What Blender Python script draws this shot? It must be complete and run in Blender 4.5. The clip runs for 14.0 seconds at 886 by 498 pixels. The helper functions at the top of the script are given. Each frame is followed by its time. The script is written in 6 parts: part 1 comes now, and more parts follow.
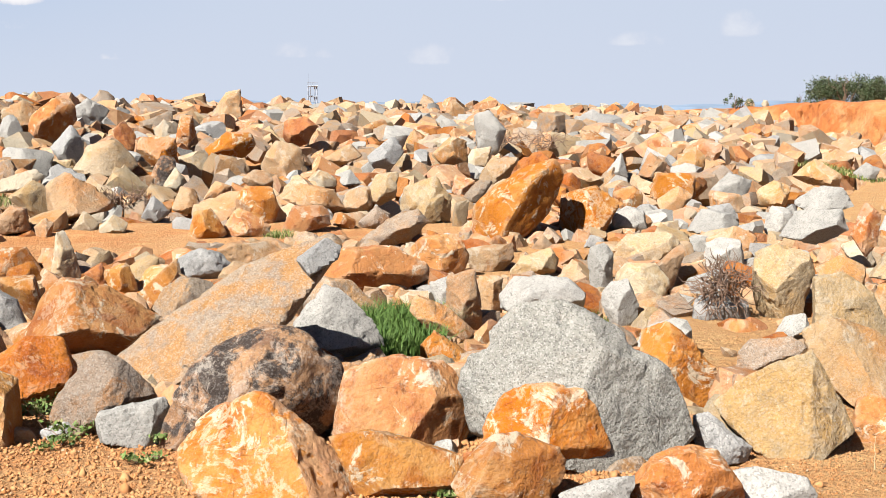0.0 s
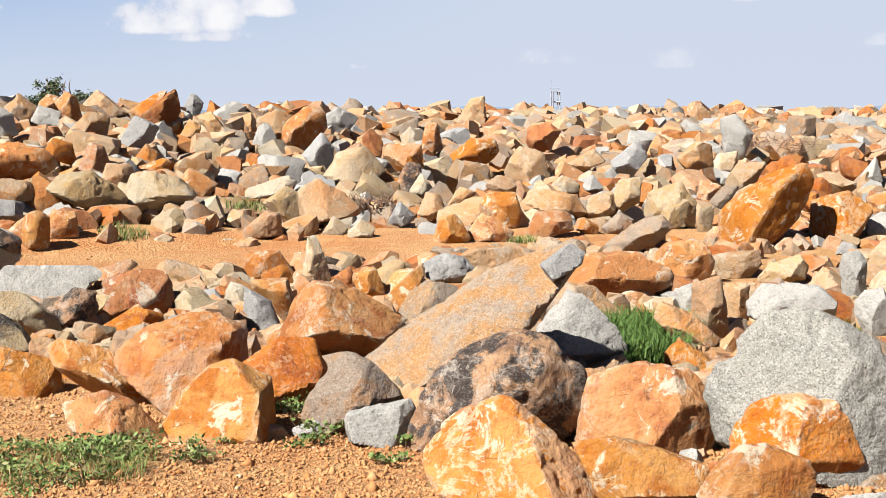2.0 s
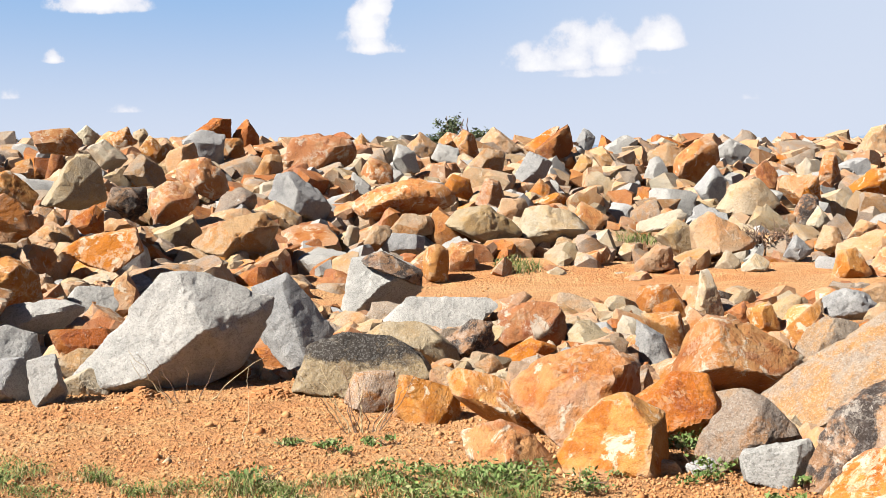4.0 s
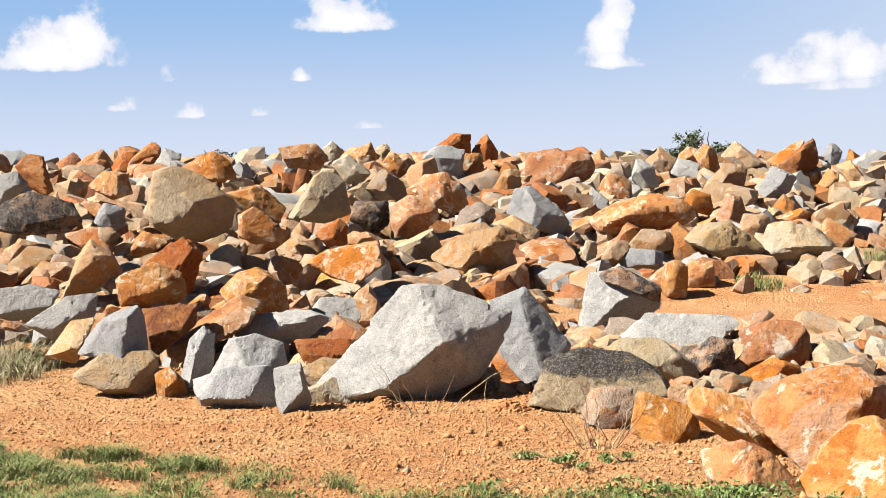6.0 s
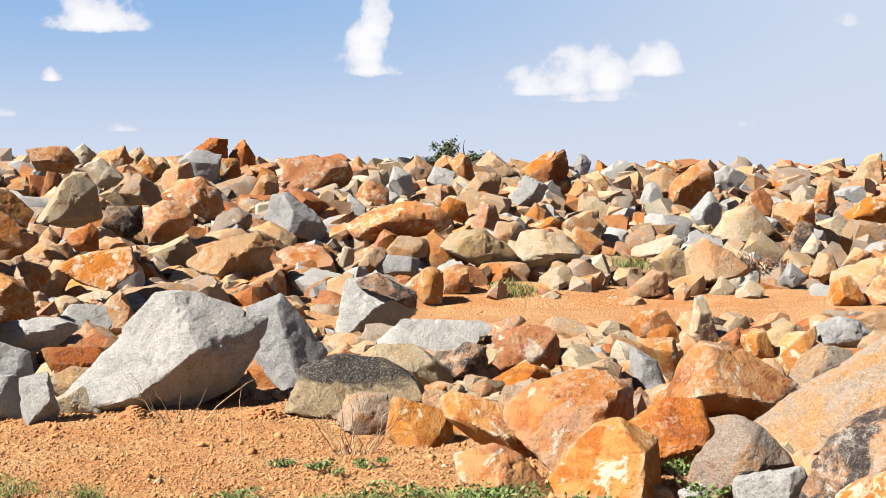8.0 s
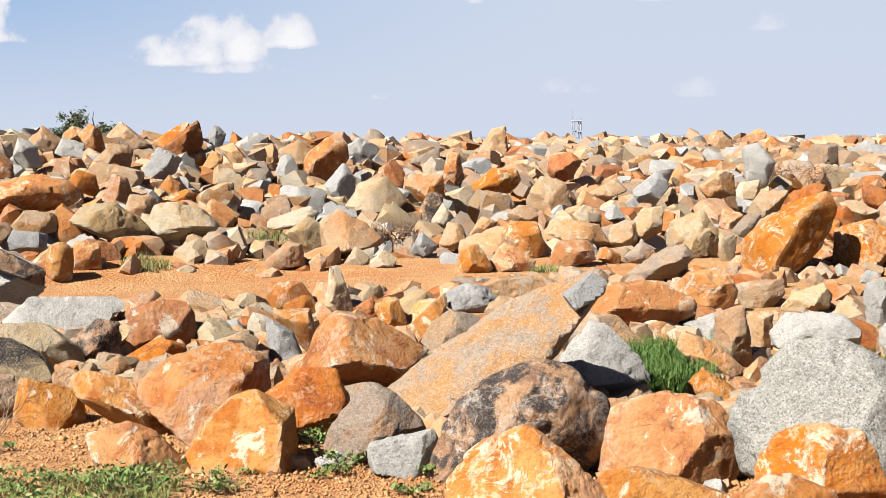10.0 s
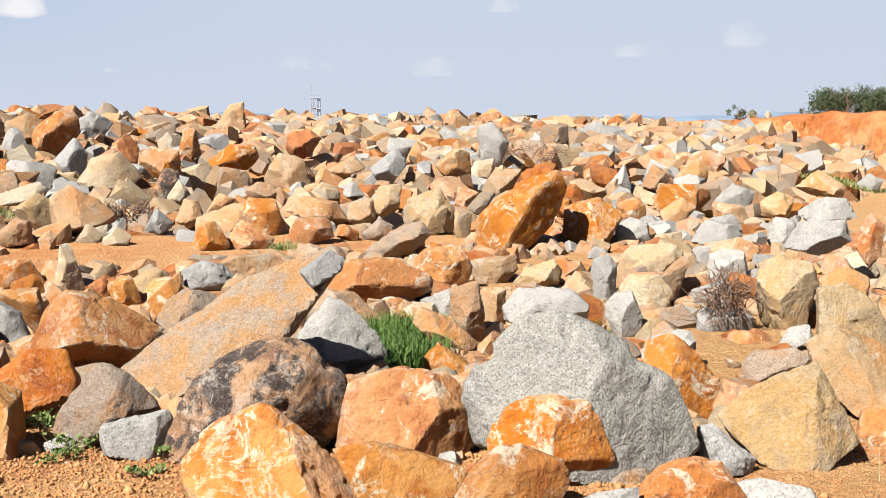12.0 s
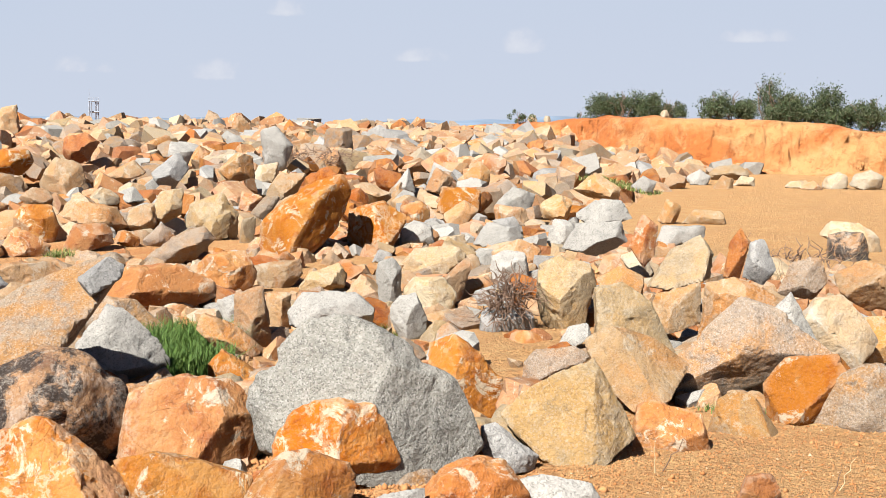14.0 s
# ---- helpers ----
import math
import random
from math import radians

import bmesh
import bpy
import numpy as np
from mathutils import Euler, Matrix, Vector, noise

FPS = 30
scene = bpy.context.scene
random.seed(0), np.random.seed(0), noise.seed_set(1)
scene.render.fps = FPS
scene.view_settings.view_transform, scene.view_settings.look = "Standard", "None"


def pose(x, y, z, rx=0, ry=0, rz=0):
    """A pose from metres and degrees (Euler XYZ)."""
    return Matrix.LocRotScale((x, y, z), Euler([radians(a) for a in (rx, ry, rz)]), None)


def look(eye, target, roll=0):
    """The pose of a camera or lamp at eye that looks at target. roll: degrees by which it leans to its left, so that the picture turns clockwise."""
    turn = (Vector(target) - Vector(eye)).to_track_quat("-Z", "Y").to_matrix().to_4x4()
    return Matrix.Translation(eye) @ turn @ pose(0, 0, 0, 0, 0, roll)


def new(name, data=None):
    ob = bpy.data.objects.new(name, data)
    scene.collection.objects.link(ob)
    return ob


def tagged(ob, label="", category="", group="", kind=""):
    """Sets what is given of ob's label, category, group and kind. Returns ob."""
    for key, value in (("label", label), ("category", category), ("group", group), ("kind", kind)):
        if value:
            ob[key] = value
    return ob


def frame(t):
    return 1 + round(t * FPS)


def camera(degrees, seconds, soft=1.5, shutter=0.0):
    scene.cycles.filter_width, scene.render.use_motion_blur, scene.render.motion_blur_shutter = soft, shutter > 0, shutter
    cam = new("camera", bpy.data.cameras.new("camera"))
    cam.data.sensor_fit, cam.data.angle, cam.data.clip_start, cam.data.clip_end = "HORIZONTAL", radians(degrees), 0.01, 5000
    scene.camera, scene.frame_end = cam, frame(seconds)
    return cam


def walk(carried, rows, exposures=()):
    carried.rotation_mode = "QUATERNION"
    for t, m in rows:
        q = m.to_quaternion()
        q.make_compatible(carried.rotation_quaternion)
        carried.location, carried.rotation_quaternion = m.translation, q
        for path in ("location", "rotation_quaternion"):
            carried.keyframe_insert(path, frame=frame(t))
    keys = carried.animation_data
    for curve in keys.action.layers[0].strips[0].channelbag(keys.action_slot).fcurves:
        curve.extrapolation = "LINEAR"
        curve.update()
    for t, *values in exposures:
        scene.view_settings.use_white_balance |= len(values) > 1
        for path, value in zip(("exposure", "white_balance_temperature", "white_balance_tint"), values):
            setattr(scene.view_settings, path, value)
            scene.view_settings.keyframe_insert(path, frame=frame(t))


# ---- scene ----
cam = camera(35.0, 14.0, soft=0.45)

# Standing man turning on the spot: seconds, yaw, pitch, roll in degrees.
EYE = 1.6
TURN = (
    (0.0, 0.00, -5.77, -0.49),
    (0.5, 1.91, -5.68, -0.16),
    (1.0, 4.55, -5.42, 0.20),
    (1.5, 7.14, -5.37, 0.13),
    (2.0, 9.89, -5.58, 0.14),
    (2.5, 13.04, -5.70, 0.38),
    (3.0, 16.89, -5.25, 0.57),
    (3.5, 21.70, -4.91, 1.07),
    (4.0, 25.73, -4.02, 1.24),
    (4.2, 26.95, -3.78, 1.20),
    (6.3, 35.96, -3.05, 1.15),
    (6.5, 36.10, -2.88, 1.05),
    (7.0, 35.81, -3.18, 0.95),
    (7.5, 32.67, -3.05, 0.53),
    (8.0, 25.51, -3.10, 0.49),
    (8.5, 18.49, -3.52, 0.65),
    (9.0, 15.45, -3.87, 0.56),
    (9.2, 14.60, -3.96, 0.50),
    (11.3, 4.44, -5.32, 0.10),
    (11.5, 3.52, -5.47, -0.05),
    (12.0, 0.14, -5.29, -0.36),
    (12.5, -2.76, -5.03, -0.59),
    (13.0, -5.74, -4.72, -0.55),
    (13.5, -7.29, -4.76, -0.41),
    (14.0, -8.61, -5.07, -0.44),
)


def held(yaw, pitch, roll):
    a = radians(yaw)
    return pose(-0.06 * math.sin(a), 0.06 * math.cos(a) - 0.06, EYE, 0, 0, yaw) @ pose(0, 0, 0, 90 + pitch) @ pose(0, 0, 0, 0, 0, -roll)


walk(cam, [(t, held(y, p, r)) for t, y, p, r in TURN],
     exposures=((0, 1.72), (2, 1.73), (4, 1.82), (6.5, 1.85), (8, 1.78), (9.2, 1.74), (11.3, 1.69), (14, 1.65)))

# ---- light ----
SUN_DIR = Vector((-0.64, -0.765, 0.98)).normalized()      # towards the sun
SUN_EL = math.asin(SUN_DIR.z)
SUN_ROT = math.atan2(SUN_DIR.x, SUN_DIR.y)
lamp = bpy.data.lights.new("sun", "SUN")
lamp.energy, lamp.angle, lamp.color = 5.0, radians(0.53), (1.0, 0.955, 0.89)
sun = new("sun", lamp)
sun.matrix_world = look(SUN_DIR * 60, (0, 0, 0))

world = bpy.data.worlds.new("sky")
scene.world = world
world.use_nodes = True
wn, wl = world.node_tree.nodes, world.node_tree.links


def wmath(op, a, b=None, c=None, clamp=False):
    n = wn.new("ShaderNodeMath")
    n.operation, n.use_clamp = op, clamp
    for i, v in enumerate((a, b, c)):
        if v is None:
            continue
        if isinstance(v, (int, float)):
            n.inputs[i].default_value = v
        else:
            wl.new(v, n.inputs[i])
    return n.outputs[0]


def wmix(fac, a, b):
    n = wn.new("ShaderNodeMix")
    n.data_type = "RGBA"
    wl.new(fac, n.inputs["Factor"])
    for k, v in ((6, a), (7, b)):
        if isinstance(v, tuple):
            n.inputs[k].default_value = v
        else:
            wl.new(v, n.inputs[k])
    return n.outputs[2]


sky = wn.new("ShaderNodeTexSky")
sky.sky_type, sky.sun_disc = "NISHITA", False
sky.sun_elevation, sky.sun_rotation = SUN_EL, SUN_ROT
sky.air_density, sky.dust_density, sky.ozone_density = 0.28, 0.12, 2.0
coord = wn.new("ShaderNodeTexCoord")
split = wn.new("ShaderNodeSeparateXYZ")
wl.new(coord.outputs["Generated"], split.inputs[0])
az = wmath("MULTIPLY", wmath("ARCTAN2", wmath("MULTIPLY", split.outputs[0], -1.0), split.outputs[1]), 57.2958)
el = wmath("MULTIPLY", wmath("ARCSINE", split.outputs[2]), 57.2958)
puff = wn.new("ShaderNodeTexNoise")
puff.inputs["Scale"].default_value, puff.inputs["Detail"].default_value, puff.inputs["Roughness"].default_value = 34.0, 9.0, 0.60
wl.new(coord.outputs["Generated"], puff.inputs["Vector"])
swell = wn.new("ShaderNodeTexNoise")
swell.inputs["Scale"].default_value, swell.inputs["Detail"].default_value = 11.0, 3.0
wl.new(coord.outputs["Generated"], swell.inputs["Vector"])
cover = None
# Each cumulus: azimuth, elevation of its flat base, half width, height (degrees), density.
for ca, ce, cw, ch, cd in (
        (50.8, 4.5, 3.0, 1.9, 1.0), (49.5, 4.9, 1.1, 2.9, 1.0), (39.2, 5.9, 2.2, 1.7, 1.0), (28.4, 4.1, 1.5, 1.3, 1.0), (28.5, 4.7, 1.0, 2.0, 1.0), (28.2, 5.7, 0.8, 2.2, 1.0),
        (21.8, 3.2, 1.7, 1.2, 1.0), (20.3, 3.4, 1.4, 2.1, 1.0), (18.9, 3.5, 1.2, 2.1, 1.0), (17.0, 4.0, 1.3, 1.4, 0.95), (19.4, 2.9, 4.2, 0.9, 0.45), (46.2, 3.8, 0.6, 0.8, 0.6),
        (40.9, 3.8, 0.6, 0.7, 0.6), (45.0, 2.4, 1.2, 0.8, 0.62), (42.5, 2.4, 0.7, 0.7, 0.52), (38.3, 1.8, 0.9, 0.5, 0.5), (48.4, 2.7, 1.5, 0.8, 0.5),
        (9.5, 5.6, 0.8, 0.6, 0.6), (-11.9, 3.0, 1.3, 1.1, 0.62), (-7.6, 2.6, 1.5, 0.7, 0.5), (0.3, 1.8, 1.8, 0.9, 0.5), (5.6, 2.0, 1.6, 0.8, 0.45),
        (-2.3, 4.4, 0.9, 1.0, 0.6), (-20.8, 3.4, 2.2, 0.7, 0.55), (2.0, 5.6, 1.3, 0.8, 0.5), (13.4, 1.8, 1.6, 0.9, 0.4)):
    dx = wmath("DIVIDE", wmath("SUBTRACT", az, ca), cw * 1.25)
    up = wmath("DIVIDE", wmath("SUBTRACT", el, ce), ch * 1.15)
    flat = wmath("MULTIPLY", wmath("MINIMUM", up, 0.0), 5.0)
    dy = wmath("ADD", wmath("MAXIMUM", up, 0.0), flat)
    r = wmath("SQRT", wmath("ADD", wmath("MULTIPLY", dx, dx), wmath("MULTIPLY", dy, dy)))
    blob = wmath("MULTIPLY", wmath("SUBTRACT", 1.0, r, clamp=True), cd)
    cover = blob if cover is None else wmath("MAXIMUM", cover, blob)
edge = wmath("ADD", wmath("MULTIPLY", wmath("SUBTRACT", puff.outputs["Fac"], 0.5), 1.9), wmath("MULTIPLY", wmath("SUBTRACT", swell.outputs["Fac"], 0.5), 0.5))
mass = wmath("ADD", cover, wmath("MULTIPLY", edge, wmath("MULTIPLY", cover, 3.0, clamp=True)))
ramp = wn.new("ShaderNodeMapRange")
ramp.interpolation_type = "SMOOTHSTEP"
wl.new(mass, ramp.inputs[0])
ramp.inputs[1].default_value, ramp.inputs[2].default_value = 0.20, 0.50
# milky haze, thicker towards the horizon and away from the clear quarter
def wramp(v, lo, hi, a, b):
    n = wn.new("ShaderNodeMapRange")
    n.interpolation_type = "SMOOTHSTEP"
    wl.new(v, n.inputs[0])
    for i, x in enumerate((lo, hi, a, b)):
        n.inputs[i + 1].default_value = x
    return n.outputs[0]


clear = wmath("MULTIPLY", wramp(az, 4.0, 36.0, 0.10, 1.0), wramp(el, -0.5, 8.0, 0.0, 1.0))
air = wmix(clear, (3.85, 4.25, 5.05, 1), (1.68, 2.85, 4.65, 1))
tint = wmix(wramp(el, 8.5, 13.0, 1.0, 0.0), sky.outputs[0], air)
body = wmix(wramp(mass, 0.35, 0.9, 0.0, 1.0), (4.6, 4.75, 5.3, 1), (5.7, 5.7, 5.85, 1))
tint = wmix(wmath("MULTIPLY", ramp.outputs[0], wramp(az, 2.0, 15.0, 0.45, 1.0)), tint, body)
back = wn["Background"]
back.inputs["Strength"].default_value = 0.05
wl.new(tint, back.inputs["Color"])
# ---- materials ----


class Mat:
    """A small node-tree writer."""

    def __init__(self, name, rough=0.85):
        self.m = bpy.data.materials.new(name)
        self.m.use_nodes = True
        self.n, self.l = self.m.node_tree.nodes, self.m.node_tree.links
        self.bsdf = self.n["Principled BSDF"]
        self.bsdf.inputs["Roughness"].default_value = rough
        self.bsdf.inputs["Specular IOR Level"].default_value = 0.3

    def put(self, sock, v):
        if hasattr(v, "is_linked"):
            self.l.new(v, sock)
        elif isinstance(v, tuple) and len(v) == 3 and sock.type == "RGBA":
            sock.default_value = (*v, 1)
        else:
            sock.default_value = v

    def math(self, op, a, b=0.0, clamp=False):
        n = self.n.new("ShaderNodeMath")
        n.operation, n.use_clamp = op, clamp
        self.put(n.inputs[0], a)
        self.put(n.inputs[1], b)
        return n.outputs[0]

    def mix(self, f, a, b, mode="MIX"):
        n = self.n.new("ShaderNodeMix")
        n.data_type, n.blend_type = "RGBA", mode
        self.put(n.inputs["Factor"], f)
        self.put(n.inputs[6], a)
        self.put(n.inputs[7], b)
        return n.outputs[2]

    def noise(self, vec, scale, detail=4.0, rough=0.55, dist=0.0, out="Fac"):
        n = self.n.new("ShaderNodeTexNoise")
        for k, v in (("Scale", scale), ("Detail", detail), ("Roughness", rough), ("Distortion", dist)):
            n.inputs[k].default_value = v
        self.l.new(vec, n.inputs["Vector"])
        return n.outputs[out]

    def voronoi(self, vec, scale, feature="F1", out="Distance"):
        n = self.n.new("ShaderNodeTexVoronoi")
        n.feature = feature
        n.inputs["Scale"].default_value = scale
        self.l.new(vec, n.inputs["Vector"])
        return n.outputs[out]

    def step(self, v, a, b, lo=0.0, hi=1.0):
        n = self.n.new("ShaderNodeMapRange")
        n.interpolation_type = "SMOOTHSTEP"
        self.put(n.inputs[0], v)
        for i, x in enumerate((a, b, lo, hi)):
            n.inputs[i + 1].default_value = x
        return n.outputs[0]

    def own(self):
        """Object coordinates shifted by each object's own random number, and that number."""
        tc, info = self.n.new("ShaderNodeTexCoord"), self.n.new("ShaderNodeObjectInfo")
        sh = self.n.new("ShaderNodeVectorMath")
        sh.operation = "MULTIPLY_ADD"
        self.l.new(info.outputs["Random"], sh.inputs[0])
        sh.inputs[1].default_value = (91.0, 57.0, 33.0)
        self.l.new(tc.outputs["Object"], sh.inputs[2])
        return sh.outputs[0], info.outputs["Random"]

    def island(self):
        tc, g = self.n.new("ShaderNodeTexCoord"), self.n.new("ShaderNodeNewGeometry")
        return tc.outputs["Object"], g.outputs["Random Per Island"]

    def bump(self, h, dist, strength=1.0):
        n = self.n.new("ShaderNodeBump")
        n.inputs["Distance"].default_value, n.inputs["Strength"].default_value = dist, strength
        self.l.new(h, n.inputs["Height"])
        self.l.new(n.outputs[0], self.bsdf.inputs["Normal"])

    def colour(self, c):
        self.put(self.bsdf.inputs["Base Color"], c)
        return self.m


def stone_look(name, main, second, deep, pale, pale_amount=0.5, speck=0.3, grain=0.010, islands=False, black=0.0, vary=0.22, cap=False, relief=0.03, mottle=1.0):
    """Weathered granite: broad staining, a second tint in patches, pale crust in veins and patches, crystal specks, pits."""
    m = Mat(name, 0.9)
    v, rnd = m.island() if islands else m.own()
    broad = m.noise(v, 1.9, 5, 0.6, 0.6)
    mid = m.noise(v, 7.0, 6, 0.62, 0.4)
    fine = m.noise(v, 60.0, 4, 0.7)
    # every broken face carries its own stain: noise over the direction that the face looks
    turn = m.n.new("ShaderNodeVectorMath")
    turn.operation = "MULTIPLY_ADD"
    m.l.new(rnd, turn.inputs[0])
    turn.inputs[1].default_value = (71.0, 43.0, 29.0)
    m.l.new(m.n["Texture Coordinate"].outputs["Normal"], turn.inputs[2])
    facet = m.noise(turn.outputs[0], 1.5, 1, 0.4)
    fresh = m.noise(turn.outputs[0], 2.1, 1, 0.4, 0.7)
    blend = m.math("ADD", m.math("MULTIPLY", broad, 0.55), m.math("MULTIPLY", facet, 0.45))
    c = m.mix(m.step(blend, 0.43, 0.57), main, second)
    c = m.mix(m.math("MULTIPLY", m.step(m.math("ADD", m.math("MULTIPLY", mid, 0.75), m.math("MULTIPLY", facet, 0.25)), 0.49, 0.62), 0.8), c, deep)
    c = m.mix(m.math("MULTIPLY", m.step(m.math("ADD", fresh, m.math("MULTIPLY", mid, 0.25)), 0.72, 0.80), 0.30), c, pale)
    if black:
        lich = m.math("MULTIPLY", m.step(m.noise(v, 5.5, 8, 0.74, 0.5), 0.60 - 0.22 * black, 0.66 - 0.16 * black), 0.94)
        if cap:
            sep = m.n.new("ShaderNodeSeparateXYZ")
            m.l.new(m.n["Texture Coordinate"].outputs["Object"], sep.inputs[0])
            lich = m.math("MULTIPLY", lich, m.step(m.math("ADD", sep.outputs[2], m.math("MULTIPLY", m.noise(v, 5.0, 6, 0.7), 0.35)), 0.20, 0.27))
        c = m.mix(lich, c, (0.035, 0.028, 0.026))
    # pale mineral crust: thin veins and broken patches
    vein = m.math("SUBTRACT", 1.0, m.step(m.math("ABSOLUTE", m.math("SUBTRACT", m.noise(v, 3.2, 7, 0.7, 0.5), 0.5)), 0.0, 0.035))
    patch = m.step(m.noise(v, 5.4, 8, 0.74, 0.6), 0.635 - 0.09 * pale_amount, 0.66 - 0.05 * pale_amount)
    gate = m.step(m.noise(v, 1.3, 2), 0.45, 0.6)
    crust = m.math("MULTIPLY", m.math("MAXIMUM", m.math("MULTIPLY", m.math("MULTIPLY", vein, gate), 0.6), patch), pale_amount, True)
    c = m.mix(crust, c, pale)
    # pale wear along the edges and knobs
    point = m.n.new("ShaderNodeNewGeometry").outputs["Pointiness"]
    worn = m.step(m.math("ADD", point, m.math("MULTIPLY", m.math("SUBTRACT", m.noise(v, 9.0, 5, 0.7), 0.5), 0.12)), 0.525, 0.57)
    c = m.mix(m.math("MULTIPLY", worn, 0.06 + 0.22 * pale_amount), c, pale)
    # crystals
    cell = m.voronoi(v, 1.0 / grain, out="Color")
    bw = m.n.new("ShaderNodeSeparateColor")
    m.l.new(cell, bw.inputs[0])
    c = m.mix(m.math("MULTIPLY", m.step(bw.outputs[0], 0.72, 0.80), speck), c, (0.05, 0.045, 0.04))
    c = m.mix(m.math("MULTIPLY", m.step(bw.outputs[1], 0.70, 0.80), speck * 0.9), c, (0.86, 0.84, 0.78))
    # mottling and hairline cracks
    c = m.mix(m.math("MULTIPLY", m.step(m.noise(v, 34.0, 5, 0.75), 0.52, 0.64), 0.34 * mottle), c, m.mix(1.0, c, (0.40, 0.34, 0.29), "MULTIPLY"))
    c = m.mix(m.math("MULTIPLY", m.step(m.noise(v, 17.0, 6, 0.75), 0.53, 0.67), 0.50 * mottle), c, m.mix(1.0, c, (1.42, 1.40, 1.42), "MULTIPLY"))
    crack = m.math("SUBTRACT", 1.0, m.step(m.math("ABSOLUTE", m.math("SUBTRACT", m.noise(v, 2.6, 4, 0.55, 1.0), 0.47)), 0.0, 0.008))
    crack = m.math("MULTIPLY", crack, m.step(m.noise(v, 2.1, 2), 0.48, 0.58))
    c = m.mix(m.math("MULTIPLY", crack, 0.10), c, (0.09, 0.05, 0.035))
    # each stone has its own tone
    hsv = m.n.new("ShaderNodeHueSaturation")
    m.l.new(c, hsv.inputs["Color"])
    m.put(hsv.inputs["Value"], m.math("ADD", 0.355 - vary * 0.30, m.math("MULTIPLY", rnd, vary * 0.60)))
    m.put(hsv.inputs["Saturation"], m.math("ADD", 1.0, m.math("MULTIPLY", m.math("FRACT", m.math("MULTIPLY", rnd, 7.31)), 0.16)))
    m.put(hsv.inputs["Hue"], m.math("ADD", 0.4935, m.math("MULTIPLY", m.math("FRACT", m.math("MULTIPLY", rnd, 13.7)), 0.009)))
    h = m.math("ADD", m.math("MULTIPLY", mid, 1.0), m.math("MULTIPLY", fine, 0.22))
    pits = m.noise(v, 24.0, 5, 0.7)
    h = m.math("ADD", h, m.math("MULTIPLY", pits, 0.5))
    h = m.math("SUBTRACT", h, m.math("MULTIPLY", crack, 0.08))
    m.bump(h, relief, 1.0)
    return m.colour(hsv.outputs[0])


def stone_set(islands=False):
    tag = "_rubble" if islands else ""
    return {
        "orange": stone_look("orange_granite" + tag, (0.67, 0.275, 0.082), (0.72, 0.37, 0.145), (0.50, 0.155, 0.042), (0.90, 0.77, 0.58), 0.9, 0.06, 0.007, islands),
        "tan": stone_look("tan_granite" + tag, (0.68, 0.455, 0.25), (0.70, 0.37, 0.155), (0.53, 0.35, 0.19), (0.84, 0.74, 0.58), 0.6, 0.16, 0.007, islands),
        "yellow": stone_look("yellow_granite" + tag, (0.63, 0.495, 0.31), (0.66, 0.445, 0.215), (0.50, 0.385, 0.235), (0.80, 0.70, 0.54), 0.4, 0.2, 0.007, islands),
        "grey": stone_look("grey_granite" + tag, (0.52, 0.505, 0.465), (0.60, 0.58, 0.53), (0.42, 0.41, 0.38), (0.74, 0.71, 0.65), 0.35, 0.30, 0.007, islands, vary=0.18, relief=0.018, mottle=0.6),
        "blue": stone_look("blue_grey_granite" + tag, (0.45, 0.445, 0.435), (0.54, 0.53, 0.505), (0.33, 0.325, 0.32), (0.66, 0.64, 0.60), 0.35, 0.30, 0.007, islands, vary=0.18, relief=0.02, mottle=0.7),
        "speckled": stone_look("coarse_grey_granite" + tag, (0.43, 0.42, 0.375), (0.50, 0.485, 0.43), (0.34, 0.335, 0.305), (0.62, 0.60, 0.54), 0.3, 0.42, 0.006, islands, vary=0.1, relief=0.035, mottle=1.1),
        "pale": stone_look("pale_granite" + tag, (0.76, 0.66, 0.48), (0.73, 0.54, 0.32), (0.60, 0.48, 0.33), (0.84, 0.79, 0.69), 0.5, 0.10, 0.008, islands, vary=0.16),
        "red": stone_look("rusty_red_granite" + tag, (0.50, 0.170, 0.050), (0.60, 0.235, 0.065), (0.30, 0.085, 0.030), (0.72, 0.50, 0.30), 0.45, 0.08, 0.010, islands),
        "rose": stone_look("pinkish_grey_granite" + tag, (0.50, 0.385, 0.28), (0.60, 0.335, 0.15), (0.41, 0.335, 0.27), (0.66, 0.55, 0.43), 0.4, 0.28, 0.007, islands),
        "dark": stone_look("dark_lichen_granite" + tag, (0.52, 0.32, 0.18), (0.42, 0.25, 0.14), (0.24, 0.14, 0.09), (0.78, 0.70, 0.60), 0.5, 0.12, 0.007, islands, black=0.76),
        "capped": stone_look("lichen_capped_granite" + tag, (0.64, 0.50, 0.30), (0.56, 0.42, 0.24), (0.44, 0.30, 0.16), (0.76, 0.66, 0.5), 0.4, 0.2, 0.010, islands, black=1.3, cap=True),
    }


STONE = stone_set()
RUBBLE = stone_set(True)


